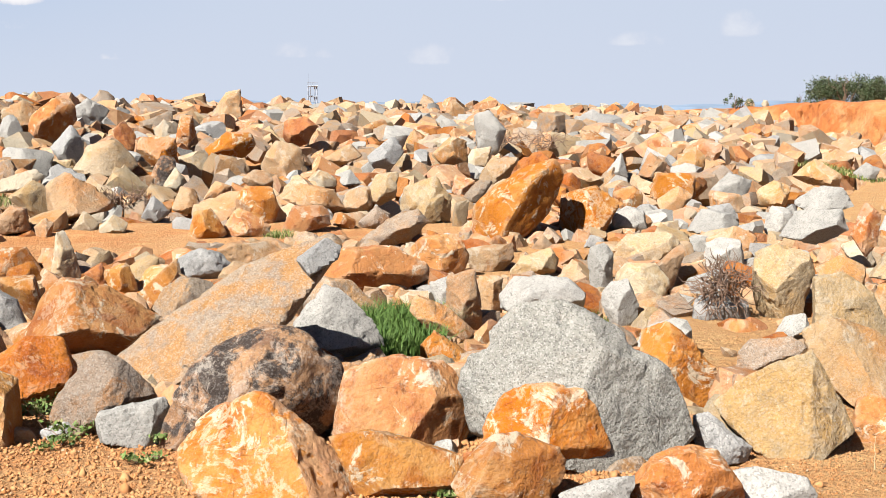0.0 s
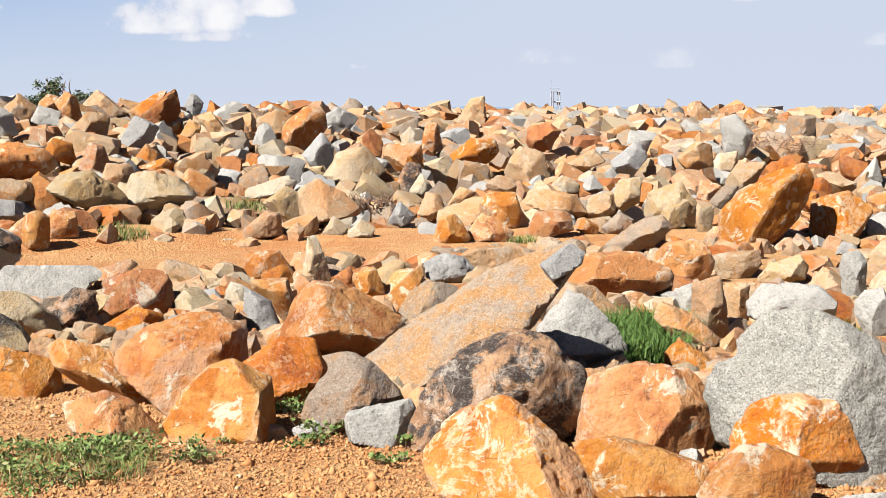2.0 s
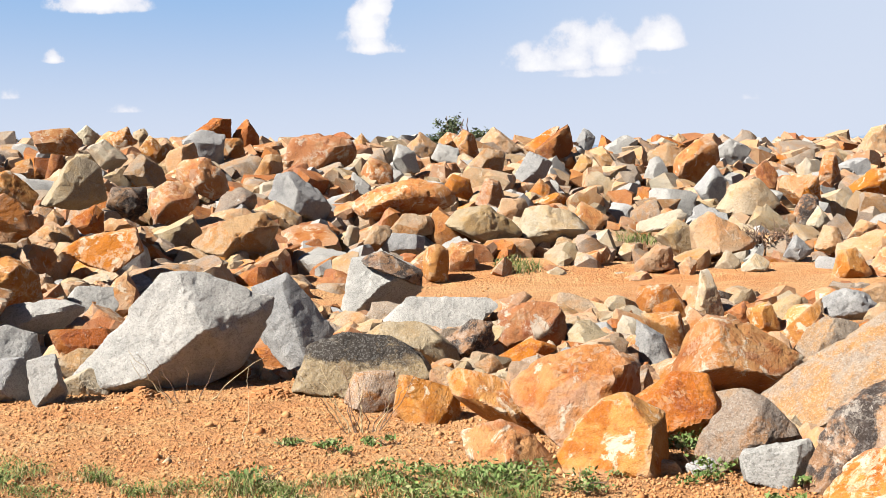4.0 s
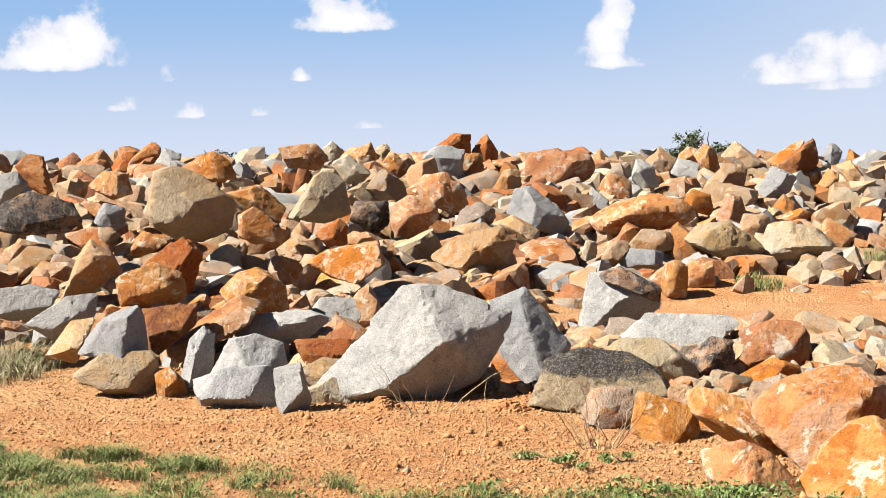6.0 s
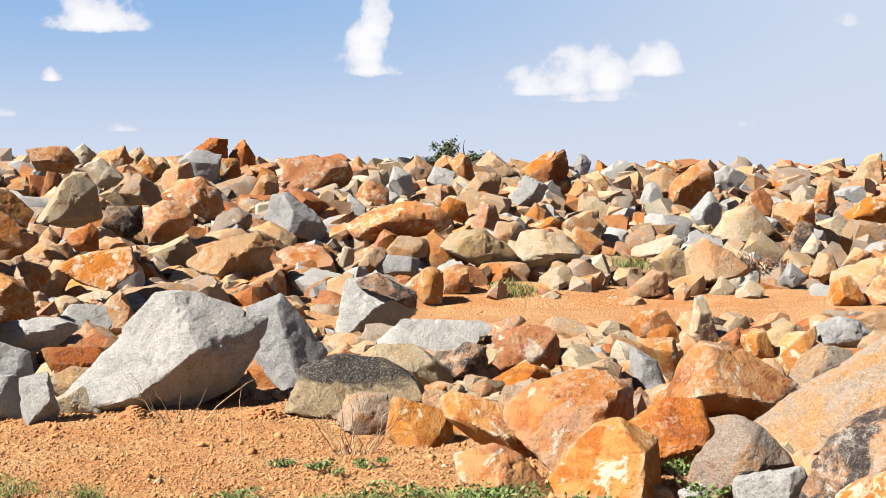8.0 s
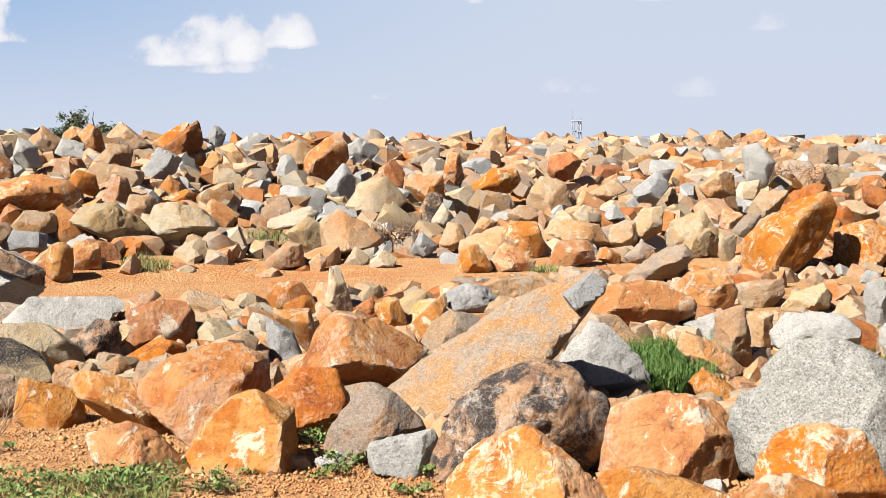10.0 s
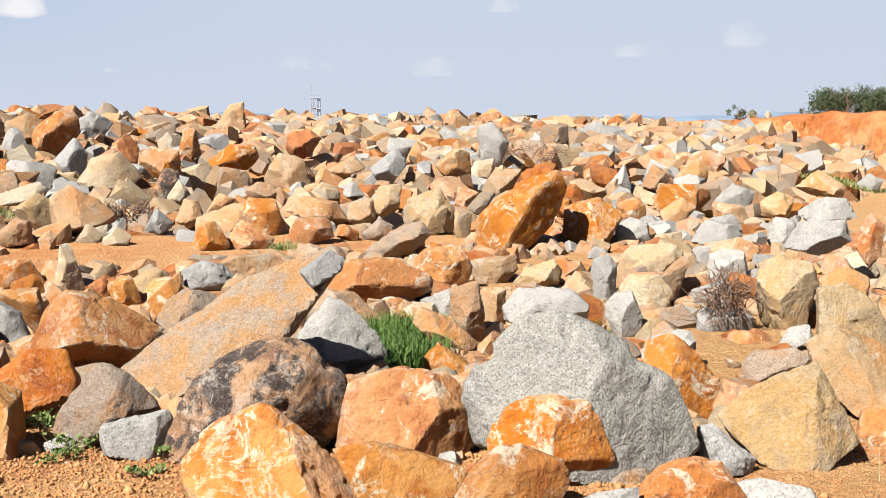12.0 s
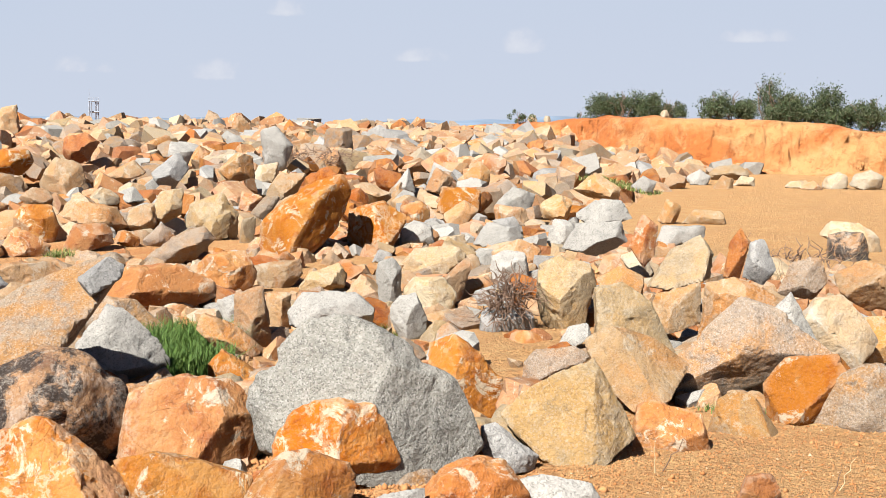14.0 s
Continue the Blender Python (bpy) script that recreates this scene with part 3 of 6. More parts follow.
boulder("rose", -0.47, 8.27, 0.08, 3.4, 0.08, (241, 16, 295, 5, 37, 13.2, 117, 4.4, 135, 6.3, 0, 14.4, 180, 15, 270, 12.7), 129, 90)
boulder("orange", -0.61, 11.81, 0.22, 3.0, 0.22, (242, 26, 259, 23, 289, 24, 0, 49, 63, 27, 92, 20.6, 126, 32), 130, 90, under=52)
boulder("orange", -0.03, 13.18, 0.21, 0.2, 0.16, (190, 28, 241, 25.5, 279, 22.9, 344, 27, 25, 25, 95, 19.2, 129, 24, 0, 27.6, 180, 29, 270, 23.5), 131, 90)
boulder("rose", -0.57, 15.95, 0.19, 2.1, 0.21, (267, 27.4, 286, 17.1, 315, 22, 37, 39, 107, 16.3, 127, 15, 135, 18.7), 132, 90)
boulder("grey", 0.01, 11.44, 0.11, -0.1, 0.08, (193, 10.3, 280, 12.9, 332, 12.8, 29, 11.5, 108, 9.5, 0, 12.2, 180, 11.8, 270, 15.2), 133, 160, level=4)
boulder("tan", 0.16, 10.00, 0.21, -0.9, 0.11, (180, 13.4, 207, 13.8, 264, 25.1, 6, 11.6, 10, 11.4, 102, 22), 134, 90)
boulder("tan", -0.01, 9.56, 0.14, 0.2, 0.13, (223, 11.5, 240, 10.4, 293, 18.8, 50, 10.1, 68, 10.5, 162, 23), 135, 90)
boulder("orange", 0.01, 8.83, 0.06, -0.1, 0.09, (207, 15.4, 271, 10.2, 17, 15.4, 57, 7.8, 138, 13.4, 0, 18.3, 180, 15.2, 270, 11.2), 136, 90)
boulder("tan", 0.46, 13.72, 0.14, -1.9, 0.12, (195, 22, 223, 22.2, 271, 19.3, 322, 19.1, 19, 25, 98, 11.6, 0, 24.2, 180, 24.4, 270, 18.8), 137, 90)
boulder("tan", 0.37, 10.83, 0.17, -1.9, 0.08, (186, 9, 221, 16, 297, 17.7, 356, 9, 91, 13.2, 0, 10, 180, 10.3, 270, 20.4), 138, 90)
boulder("yellow", 0.89, 13.27, 0.13, -3.9, 0.12, (245, 21.9, 286, 13, 345, 20, 38, 20.2, 108, 10.7, 142, 15.4, 0, 21.8, 180, 25, 270, 17.5), 139, 90)
boulder("tan", 1.14, 15.87, 0.06, -4.1, 0.08, (47, 7.4, 145, 8.6, 0, 16.8, 180, 14.8, 270, 9.9), 140, 90, level=4)
boulder("grey", 1.37, 12.10, 0.23, -6.4, 0.11, (188, 11, 223, 18.7, 319, 19.8, 1, 10.8, 38, 15.9, 113, 19.6, 167, 13.3, 0, 10.9, 180, 12, 270, 27.7), 141, 160)
boulder("grey", 1.32, 10.29, 0.17, -7.3, 0.10, (201, 13.7, 221, 16, 287, 21.2, 353, 13.3, 25, 11.7, 101, 17.3, 145, 16.2, 0, 13.2, 180, 14.7, 270, 21.7), 142, 160)
boulder("pale", 1.73, 12.07, 0.12, -8.1, 0.12, (195, 23, 228, 24.2, 269, 17.4, 351, 23, 39, 18.2, 91, 15.4, 139, 20.7, 0, 23.4, 180, 24, 270, 17.7), 143, 26, rough=0.9)
boulder("yellow", 2.13, 14.80, 0.15, -8.1, 0.16, (223, 33.1, 269, 21.2, 310, 21.7, 54, 28, 95, 14.4, 137, 22, 0, 36.4, 180, 33.4, 270, 20.5), 144, 90)
boulder("tan", 2.02, 12.34, 0.22, -9.4, 0.13, (203, 13.7, 215, 15.8, 343, 7.7, 353, 10.1, 134, 10.3), 145, 90)
boulder("grey", 2.81, 13.96, 0.15, -11.3, 0.13, (268, 19.1, 12, 18.5, 83, 17.8, 114, 18.8, 175, 19.8, 0, 22.1, 180, 20.8, 270, 19.7), 146, 160)
boulder("yellow", 2.62, 10.79, 0.27, -13.7, 0.18, (187, 23, 263, 32.4, 284, 34.6, 347, 23, 15, 26, 69, 29, 116, 30, 176, 23), 147, 90)
boulder("grey", 2.44, 9.72, 0.10, -14.1, 0.07, (238, 15.4, 302, 7.4, 19, 11.7, 101, 7.6, 151, 7.4, 0, 12.1, 180, 12.2, 270, 13.9), 148, 160)
boulder("pale", -3.29, 12.16, 0.24, 15.1, 0.13, (235, 23.8, 281, 25.2, 15, 10, 119, 27, 172, 10.5), 149, 90)
boulder("orange", -3.92, 12.72, 0.15, 17.0, 0.13, (268, 16.6, 309, 28.7, 34, 18.3, 89, 14.7, 179, 21, 0, 27.1, 180, 21.3, 270, 16.6), 150, 90)
boulder("red", -3.62, 12.09, 0.13, 16.7, 0.09, (250, 11.9, 291, 14, 20, 11.8, 111, 9.2, 162, 14.8, 0, 14.7, 180, 16.7, 270, 14.6), 151, 90)
boulder("orange", -3.09, 10.24, 0.21, 16.8, 0.13, (222, 9.1, 335, 17.5, 14, 12.3, 91, 13.4), 152, 90)
boulder("blue", -3.07, 9.76, 0.13, 17.4, 0.11, (268, 14.2, 272, 14.2, 21, 11.6, 60, 13.3, 179, 11.6), 153, 160)
boulder("orange", -2.68, 11.63, 0.15, 13.0, 0.10, (202, 12.7, 290, 15, 23, 10.2, 110, 12.1, 0, 14.1, 180, 14.1, 270, 17.6), 154, 90)
boulder("red", -3.00, 12.12, 0.10, 14.0, 0.08, (265, 10, 23, 8.7, 121, 9.3, 179, 11.2, 0, 13.3, 180, 11.3, 270, 12.3), 155, 90, level=4)
boulder("blue", -2.20, 12.83, 0.13, 9.7, 0.14, (256, 19.4, 267, 15.9, 281, 18.8, 341, 26, 44, 20, 76, 15.6, 113, 16.3, 155, 23, 0, 27.5, 180, 29, 270, 16), 156, 26, rough=0.9)
boulder("orange", -2.18, 10.65, 0.21, 11.4, 0.15, (208, 22, 322, 7, 325, 6.9, 349, 14.6, 134, 6.9), 157, 90)
boulder("rose", -1.96, 10.52, 0.16, 10.6, 0.14, (228, 22, 303, 11.4, 341, 19.6, 84, 15.4, 124, 13.6, 150, 15.8), 158, 90)
boulder("tan", -1.88, 13.49, 0.16, 7.9, 0.14, (211, 27.9, 270, 16.5, 307, 20.4, 53, 24, 90, 13.2, 116, 19.1, 0, 33.8, 180, 30.2, 270, 19.3), 159, 90)
boulder("orange", 2.64, 20.02, 0.31, -7.6, 0.14, (196, 19, 281, 20, 355, 20.5, 47, 19.6, 110, 17.8, 0, 21.1, 180, 22.6, 270, 22.6), 163, 90, level=4)
boulder("grey", 2.37, 17.84, 0.17, -7.5, 0.13, (181, 22, 273, 15.5, 9, 21, 72, 18.5, 126, 18.7), 164, 160)
boulder("pale", 2.86, 18.03, 0.08, -9.0, 0.09, (271, 8.9, 14, 18, 98, 7.7, 159, 18.2, 0, 20, 180, 22.2, 270, 10.4), 165, 90, level=4)
boulder("tan", -4.73, 18.00, 0.39, 14.6, 0.25, (187, 34, 249, 34, 283, 25, 337, 48, 49, 28, 60, 25, 128, 36), 166, 90, front=(-0.2, 0.8))
boulder("yellow", -5.22, 17.90, 0.36, 16.3, 0.20, (226, 19.4, 232, 18.6, 278, 26, 18, 19.5, 63, 24, 129, 24), 167, 90)
boulder("pale", -5.99, 19.65, 0.51, 17.0, 0.17, (272, 15.5, 308, 19.5, 55, 30, 108, 9.5, 179, 37, 0, 37.9, 180, 36.7, 270, 17.5), 168, 90)
boulder("tan", -5.18, 16.75, 0.18, 17.2, 0.15, (277, 14, 12, 22, 77, 21, 130, 15.1, 179, 26), 169, 90)
boulder("tan", -4.78, 16.77, 0.11, 15.9, 0.08, (194, 11.4, 269, 13.5, 348, 9.9, 54, 12.2, 131, 9.6, 0, 11.4, 180, 12.2, 270, 13.9), 170, 90, level=4)
boulder("pale", -4.39, 17.21, 0.14, 14.3, 0.11, (267, 9.8, 341, 15.4, 48, 11.2, 147, 11.1), 171, 90, level=4)
boulder("pale", -4.02, 17.11, 0.12, 13.2, 0.10, (218, 19, 269, 12.4, 345, 15, 58, 11.9, 132, 11.5, 0, 16.4, 180, 18.3, 270, 12.7), 172, 90, level=4)
boulder("yellow", -5.35, 22.29, 0.70, 13.5, 0.28, (253, 32, 266, 28, 313, 38, 42, 36, 105, 31, 151, 38), 173, 26, rough=0.9)
boulder("blue", -6.27, 23.60, 0.87, 14.9, 0.21, (214, 27, 266, 29, 352, 24, 40, 27, 139, 24), 174, 160)
boulder("orange", -7.45, 26.79, 1.30, 15.5, 0.31, (258, 46.6, 311, 33.3, 9, 46, 63, 46, 129, 30, 179, 44), 175, 90, under=52)
boulder("tan", -9.80, 33.80, 1.66, 16.2, 0.18, (222, 21.6, 308, 21.3, 50, 17.6, 132, 18.8, 0, 27.7, 180, 25.8, 270, 28.2), 176, 26, level=4, rough=0.9)
boulder("tan", -8.14, 27.28, 1.31, 16.6, 0.28, (187, 41, 255, 35, 287, 33.8, 29, 41, 55, 30, 114, 33, 0, 53.4, 180, 43.2, 270, 34.5), 177, 90)
boulder("grey", -7.96, 25.85, 1.13, 17.1, 0.20, (281, 18.9, 24, 20.5, 118, 24, 160, 18.3), 178, 160, level=4)
boulder("orange", -4.86, 24.04, 0.79, 11.5, 0.23, (227, 26, 288, 32, 9, 32, 87, 26, 159, 39), 179, 90)
boulder("dark", -4.33, 21.78, 0.58, 11.3, 0.15, (216, 23, 297, 22, 359, 17.7, 79, 24, 152, 16), 180, 90, level=4)
boulder("orange", -3.97, 25.85, 0.81, 8.7, 0.27, (235, 50, 278, 28.9, 315, 33.3, 26, 50, 90, 30, 129, 25), 181, 26, under=52, rough=0.9)
boulder("red", -3.19, 30.95, 1.04, 5.9, 0.25, (217, 36, 289, 32.8, 328, 31, 51, 36, 103, 29, 169, 34), 182, 90, under=52)
boulder("tan", -5.91, 38.81, 1.54, 8.7, 0.30, (241, 50.5, 289, 38.4, 6, 36, 102, 42, 146, 30), 183, 90, level=4)
boulder("grey", -7.90, 31.49, 1.41, 14.1, 0.25, (200, 32, 254, 33.6, 315, 30.2, 63, 27, 125, 30), 184, 160)
boulder("yellow", -8.59, 36.32, 1.57, 13.3, 0.18, (229, 17.1, 320, 22, 39, 16.3, 124, 20.4), 185, 90, level=4)
boulder("red", -5.99, 26.46, 0.98, 12.8, 0.18, (194, 18.2, 261, 30.9, 351, 19.8, 33, 19.9, 138, 25), 186, 90)
boulder("orange", -5.29, 28.87, 1.06, 10.4, 0.19, (243, 35.3, 321, 23, 12, 20, 90, 33, 168, 17.2), 187, 90, level=4)
boulder("tan", -7.42, 41.11, 1.52, 10.3, 0.23, (255, 28.9, 274, 25.3, 37, 30, 100, 24, 159, 38, 0, 51.1, 180, 45.6, 270, 25.4), 188, 90, level=4)
boulder("orange", -2.85, 16.83, 0.16, 9.6, 0.14, (263, 20.5, 290, 21, 32, 16.8, 99, 19.4, 167, 17.6, 0, 25.2, 180, 21.1, 270, 20.2), 189, 90, under=52)
boulder("orange", -2.41, 17.07, 0.14, 8.0, 0.16, (197, 28, 271, 18.1, 346, 31, 59, 16.2, 148, 22, 0, 31.6, 180, 28.2, 270, 17.7), 190, 90)
boulder("orange", -2.42, 18.24, 0.32, 7.5, 0.19, (241, 23, 258, 22, 340, 30, 20, 26, 90, 24, 155, 28), 191, 90)
boulder("tan", -3.51, 19.14, 0.31, 10.4, 0.13, (247, 20.7, 304, 18.3, 21, 16.6, 78, 17.2, 158, 14.4, 0, 19.5, 180, 19.6, 270, 21.5), 192, 90, level=4)
boulder("blue", -3.77, 18.32, 0.24, 11.6, 0.12, (251, 17, 301, 16, 44, 12.1, 152, 11.9, 0, 19.5, 180, 17.8, 270, 17.5), 193, 160, level=4)
boulder("pale", -4.09, 21.41, 0.46, 10.8, 0.12, (243, 18.5, 311, 15.6, 38, 13.1, 148, 11, 0, 17.4, 180, 17.5, 270, 20.4), 194, 90, level=4)
boulder("tan", -3.25, 20.34, 0.34, 9.1, 0.12, (262, 15.7, 350, 16.8, 71, 14.6, 148, 14.7, 0, 18.6, 180, 23.2, 270, 17.6), 195, 90, level=4)
boulder("orange", -1.71, 17.63, 0.20, 5.6, 0.15, (243, 30.4, 285, 17.2, 9, 29, 90, 15.7, 152, 23, 0, 30.4, 180, 31.6, 270, 22.4), 196, 90)
boulder("tan", -2.85, 21.86, 0.44, 7.4, 0.17, (248, 16.2, 317, 20.3, 79, 15.3, 126, 19.9), 197, 90)
boulder("tan", -2.74, 24.01, 0.64, 6.5, 0.26, (252, 30, 280, 30, 17, 35, 76, 33, 143, 32), 198, 90)
boulder("tan", -1.79, 19.56, 0.31, 5.2, 0.20, (247, 18.7, 279, 22, 30, 30, 81, 18.1, 132, 31), 199, 90)
boulder("tan", -1.19, 19.68, 0.31, 3.5, 0.14, (254, 21.8, 311, 21.3, 8, 19.4, 111, 15.7, 160, 19.2, 0, 20.3, 180, 24.5, 270, 23.1), 200, 90, level=4)
boulder("yellow", -0.89, 20.88, 0.41, 2.5, 0.16, (225, 27.1, 300, 21.6, 353, 19.7, 97, 20.2, 155, 19), 201, 90, level=4)
boulder("yellow", -0.24, 19.22, 0.31, 0.7, 0.24, (250, 30, 259, 29, 282, 31, 353, 36, 37, 33, 112, 30, 157, 34), 202, 90)
boulder("yellow", -0.19, 19.04, 0.24, 0.6, 0.13, (246, 25.2, 290, 22.5, 354, 17.9, 90, 18.7, 174, 17.8), 203, 90, level=4)
boulder("orange", -1.26, 18.00, 0.13, 4.0, 0.09, (254, 9.8, 344, 13.8, 63, 8, 156, 12.4, 0, 14.6, 180, 15.2, 270, 14), 204, 90, level=4)
boulder("rose", -0.87, 18.20, 0.14, 2.7, 0.12, (225, 22.5, 277, 15.2, 0, 18.6, 59, 15.4, 132, 13.8, 0, 18.5, 180, 23.1, 270, 16.6), 205, 90, level=4)
boulder("rose", -0.45, 17.17, 0.15, 1.5, 0.13, (180, 21, 270, 15.7, 353, 20.3, 67, 18.9, 121, 17.3, 0, 21.7, 180, 21.1, 270, 19), 206, 90)
boulder("yellow", 0.23, 18.65, 0.18, -0.7, 0.10, (271, 21, 355, 9.4, 102, 16.8, 174, 9.8, 0, 11.2, 180, 11.6, 270, 20.3), 207, 90, level=4)
boulder("blue", -1.07, 26.43, 0.71, 2.4, 0.24, (206, 36, 263, 34.6, 322, 24, 24, 32, 130, 21), 208, 160)
boulder("tan", -1.94, 27.21, 0.66, 4.1, 0.19, (252, 25.5, 293, 17.3, 45, 26, 119, 13.5, 0, 36.5, 180, 42.1, 270, 22.4), 209, 90)
boulder("pale", -2.00, 22.94, 0.40, 5.0, 0.13, (225, 26.2, 270, 12.5, 330, 25.5, 64, 15, 132, 15.5, 0, 25.6, 180, 26.5, 270, 15.5), 210, 90, level=4)
boulder("grey", -1.59, 23.06, 0.41, 4.0, 0.13, (207, 18, 280, 11.7, 39, 15.3, 112, 13.2), 211, 160, level=4)
boulder("tan", 0.17, 26.98, 0.71, -0.4, 0.23, (220, 31, 285, 29, 5, 29, 69, 33, 133, 27), 212, 90, under=52)
boulder("grey", 1.00, 31.91, 1.04, -1.8, 0.29, (187, 30, 264, 50.6, 341, 37, 41, 35, 105, 50), 213, 160)
boulder("pale", 0.70, 28.32, 0.61, -1.4, 0.15, (271, 20.3, 343, 20.2, 99, 16.8, 151, 19.3, 0, 27.1, 180, 31, 270, 19.8), 214, 90, level=4)
boulder("tan", 0.89, 23.65, 0.54, -2.1, 0.21, (244, 34, 297, 17.6, 329, 23, 91, 23, 145, 20.1), 215, 90)
boulder("rose", 0.52, 21.31, 0.35, -1.4, 0.12, (249, 20.6, 327, 12.4, 91, 15, 138, 10.2, 0, 21.9, 180, 22, 270, 21.3), 216, 90, level=4)
boulder("orange", 0.30, 21.76, 0.38, -0.8, 0.12, (244, 16.4, 343, 15.3, 75, 13.7, 170, 16.2, 0, 18.5, 180, 17.4, 270, 23.1), 217, 90, level=4)
boulder("rose", 2.78, 36.84, 1.11, -4.3, 0.27, (259, 46.2, 289, 40.7, 1, 39, 90, 38, 169, 37), 218, 90, level=4)
boulder("tan", 0.35, 46.87, 1.45, -0.4, 0.26, (180, 29, 268, 42.8, 317, 34, 33, 29, 143, 32), 219, 90, level=4)
boulder("orange", 3.59, 21.95, 0.40, -9.3, 0.19, (252, 29.5, 283, 25, 1, 35, 87, 21, 168, 33), 220, 90)
boulder("tan", 3.31, 20.13, 0.31, -9.3, 0.14, (205, 25.3, 276, 19.5, 319, 17.7, 60, 19.5, 124, 13.7, 0, 25.7, 180, 23.6, 270, 20.7), 221, 90)
boulder("tan", 4.20, 20.57, 0.26, -11.5, 0.14, (207, 20.7, 260, 15.5, 19, 17.9, 82, 12.3, 0, 24.4, 180, 26.7, 270, 20.4), 222, 90)
boulder("blue", 3.89, 19.46, 0.18, -11.3, 0.12, (220, 14.2, 279, 11.6, 37, 14.2, 101, 11.8), 223, 160)
boulder("grey", 3.52, 18.23, 0.13, -11.0, 0.17, (265, 16.6, 283, 15.8, 21, 30, 82, 16.4, 151, 25), 224, 160)
boulder("grey", 4.39, 18.26, 0.15, -13.5, 0.14, (234, 23.3, 279, 21.1, 15, 18, 83, 19.1, 160, 18.5, 0, 22.2, 180, 22.3, 270, 21.8), 225, 160)
boulder("tan", 3.25, 15.60, 0.14, -11.7, 0.15, (226, 25.5, 262, 16.1, 345, 24, 64, 16, 116, 16, 0, 25.7, 180, 31.5, 270, 19.9), 229, 90)
boulder("grey", 4.80, 23.31, 0.35, -11.7, 0.18, (262, 18.9, 342, 27, 70, 18.4, 134, 20.7, 0, 31.2, 180, 39.3, 270, 22.2), 230, 160)
boulder("tan", 5.30, 22.47, 0.27, -13.3, 0.16, (203, 28.2, 271, 21.3, 345, 22, 72, 20.1, 122, 18.9, 0, 26.2, 180, 27.9, 270, 20.9), 231, 90)
boulder("grey", 3.23, 25.90, 0.54, -7.1, 0.14, (256, 16.7, 17, 11.7, 143, 12.7, 0, 17.8, 180, 21.8, 270, 22.2), 232, 160, level=4)
boulder("tan", 3.71, 24.86, 0.56, -8.5, 0.17, (250, 21.4, 344, 20.8, 57, 19.8, 153, 19.5), 233, 90, level=4)
boulder("tan", 4.97, 28.17, 0.59, -10.1, 0.20, (259, 21.4, 337, 30.6, 46, 24, 130, 17.9, 0, 28.7, 180, 39.8, 270, 24.9), 234, 90)
boulder("tan", 7.00, 26.19, 0.38, -14.9, 0.27, (247, 22, 252, 20.8, 345, 40, 59, 24, 131, 33), 235, 90)
boulder("grey", 5.99, 18.18, 0.15, -18.2, 0.14, (265, 21, 282, 14.1, 349, 32, 91, 12, 156, 26, 0, 35.1, 180, 33.9, 270, 19.6), 241, 160)
boulder("pale", 4.26, 14.29, 0.16, -16.6, 0.11, (216, 12.3, 297, 18.9, 21, 11, 108, 13.6, 0, 15.3, 180, 18.6, 270, 20.3), 243, 90, level=4)
boulder("dark", 7.33, 15.92, 0.18, -24.8, 0.15, (265, 20.8, 334, 29.5, 21, 23, 83, 19, 104, 18.8, 176, 23, 0, 25.3, 180, 24.1, 270, 21.8), 253, 90)
boulder("pale", 7.96, 17.10, 0.20, -25.0, 0.20, (248, 15.8, 272, 26.8, 6, 33, 56, 18.4, 88, 17.8, 141, 36, 0, 35.4, 180, 43.5, 270, 25.1), 254, 26, rough=0.9)
boulder("orange", 2.18, 5.48, 0.09, -21.5, 0.06, (274, 5.8, 21, 7.9, 100, 7.2, 156, 7.5), 262, 90)
boulder("yellow", 14.76, 40.33, 0.22, -20.1, 0.27, (241, 42, 267, 25.7, 286, 31.5, 19, 55, 68, 30, 98, 24, 131, 39, 0, 60.9, 180, 65.6, 270, 25.8), 263, 26, rough=0.9)
boulder("pale", 13.54, 35.74, 0.15, -20.8, 0.14, (268, 14.8, 5, 24, 81, 14.2, 142, 19.3, 0, 25.3, 180, 32.2, 270, 16.8), 264, 90, level=4)
boulder("tan", 12.52, 34.50, 0.16, -20.0, 0.15, (268, 17.8, 1, 22, 74, 17.5, 146, 18, 0, 22.3, 180, 30.4, 270, 19), 265, 90, level=4)
boulder("grey", 12.50, 36.44, 0.21, -18.9, 0.18, (221, 29.3, 264, 21.6, 340, 28, 58, 20.1, 119, 21, 0, 31.1, 180, 35.3, 270, 23.5), 266, 160, level=4)
boulder("tan", 11.34, 34.96, 0.18, -17.9, 0.18, (234, 31.1, 281, 22, 355, 28, 76, 20.6, 144, 22, 0, 28.7, 180, 33, 270, 24.9), 267, 90, level=4)
boulder("grey", 9.44, 31.37, 0.23, -16.7, 0.17, (226, 24, 273, 17.8, 339, 24, 66, 20.2, 132, 19.5), 268, 160, level=4)
boulder("tan", 9.35, 33.45, 0.46, -15.6, 0.20, (226, 34.2, 267, 23.9, 327, 34.2, 72, 21, 121, 22, 0, 38.6, 180, 40.5, 270, 24.5), 269, 90, level=4)
boulder("pale", 14.77, 35.10, 0.08, -22.8, 0.16, (270, 9.1, 53, 20.1, 95, 12, 135, 24, 0, 45.7, 180, 43.3, 270, 13.6), 270, 90)
boulder("pale", 15.61, 34.70, 0.20, -24.2, 0.19, (245, 29.8, 281, 22.4, 2, 30, 65, 25, 112, 20.1, 154, 28, 0, 30.2, 180, 35.7, 270, 24.9), 271, 26, level=4, rough=0.9)
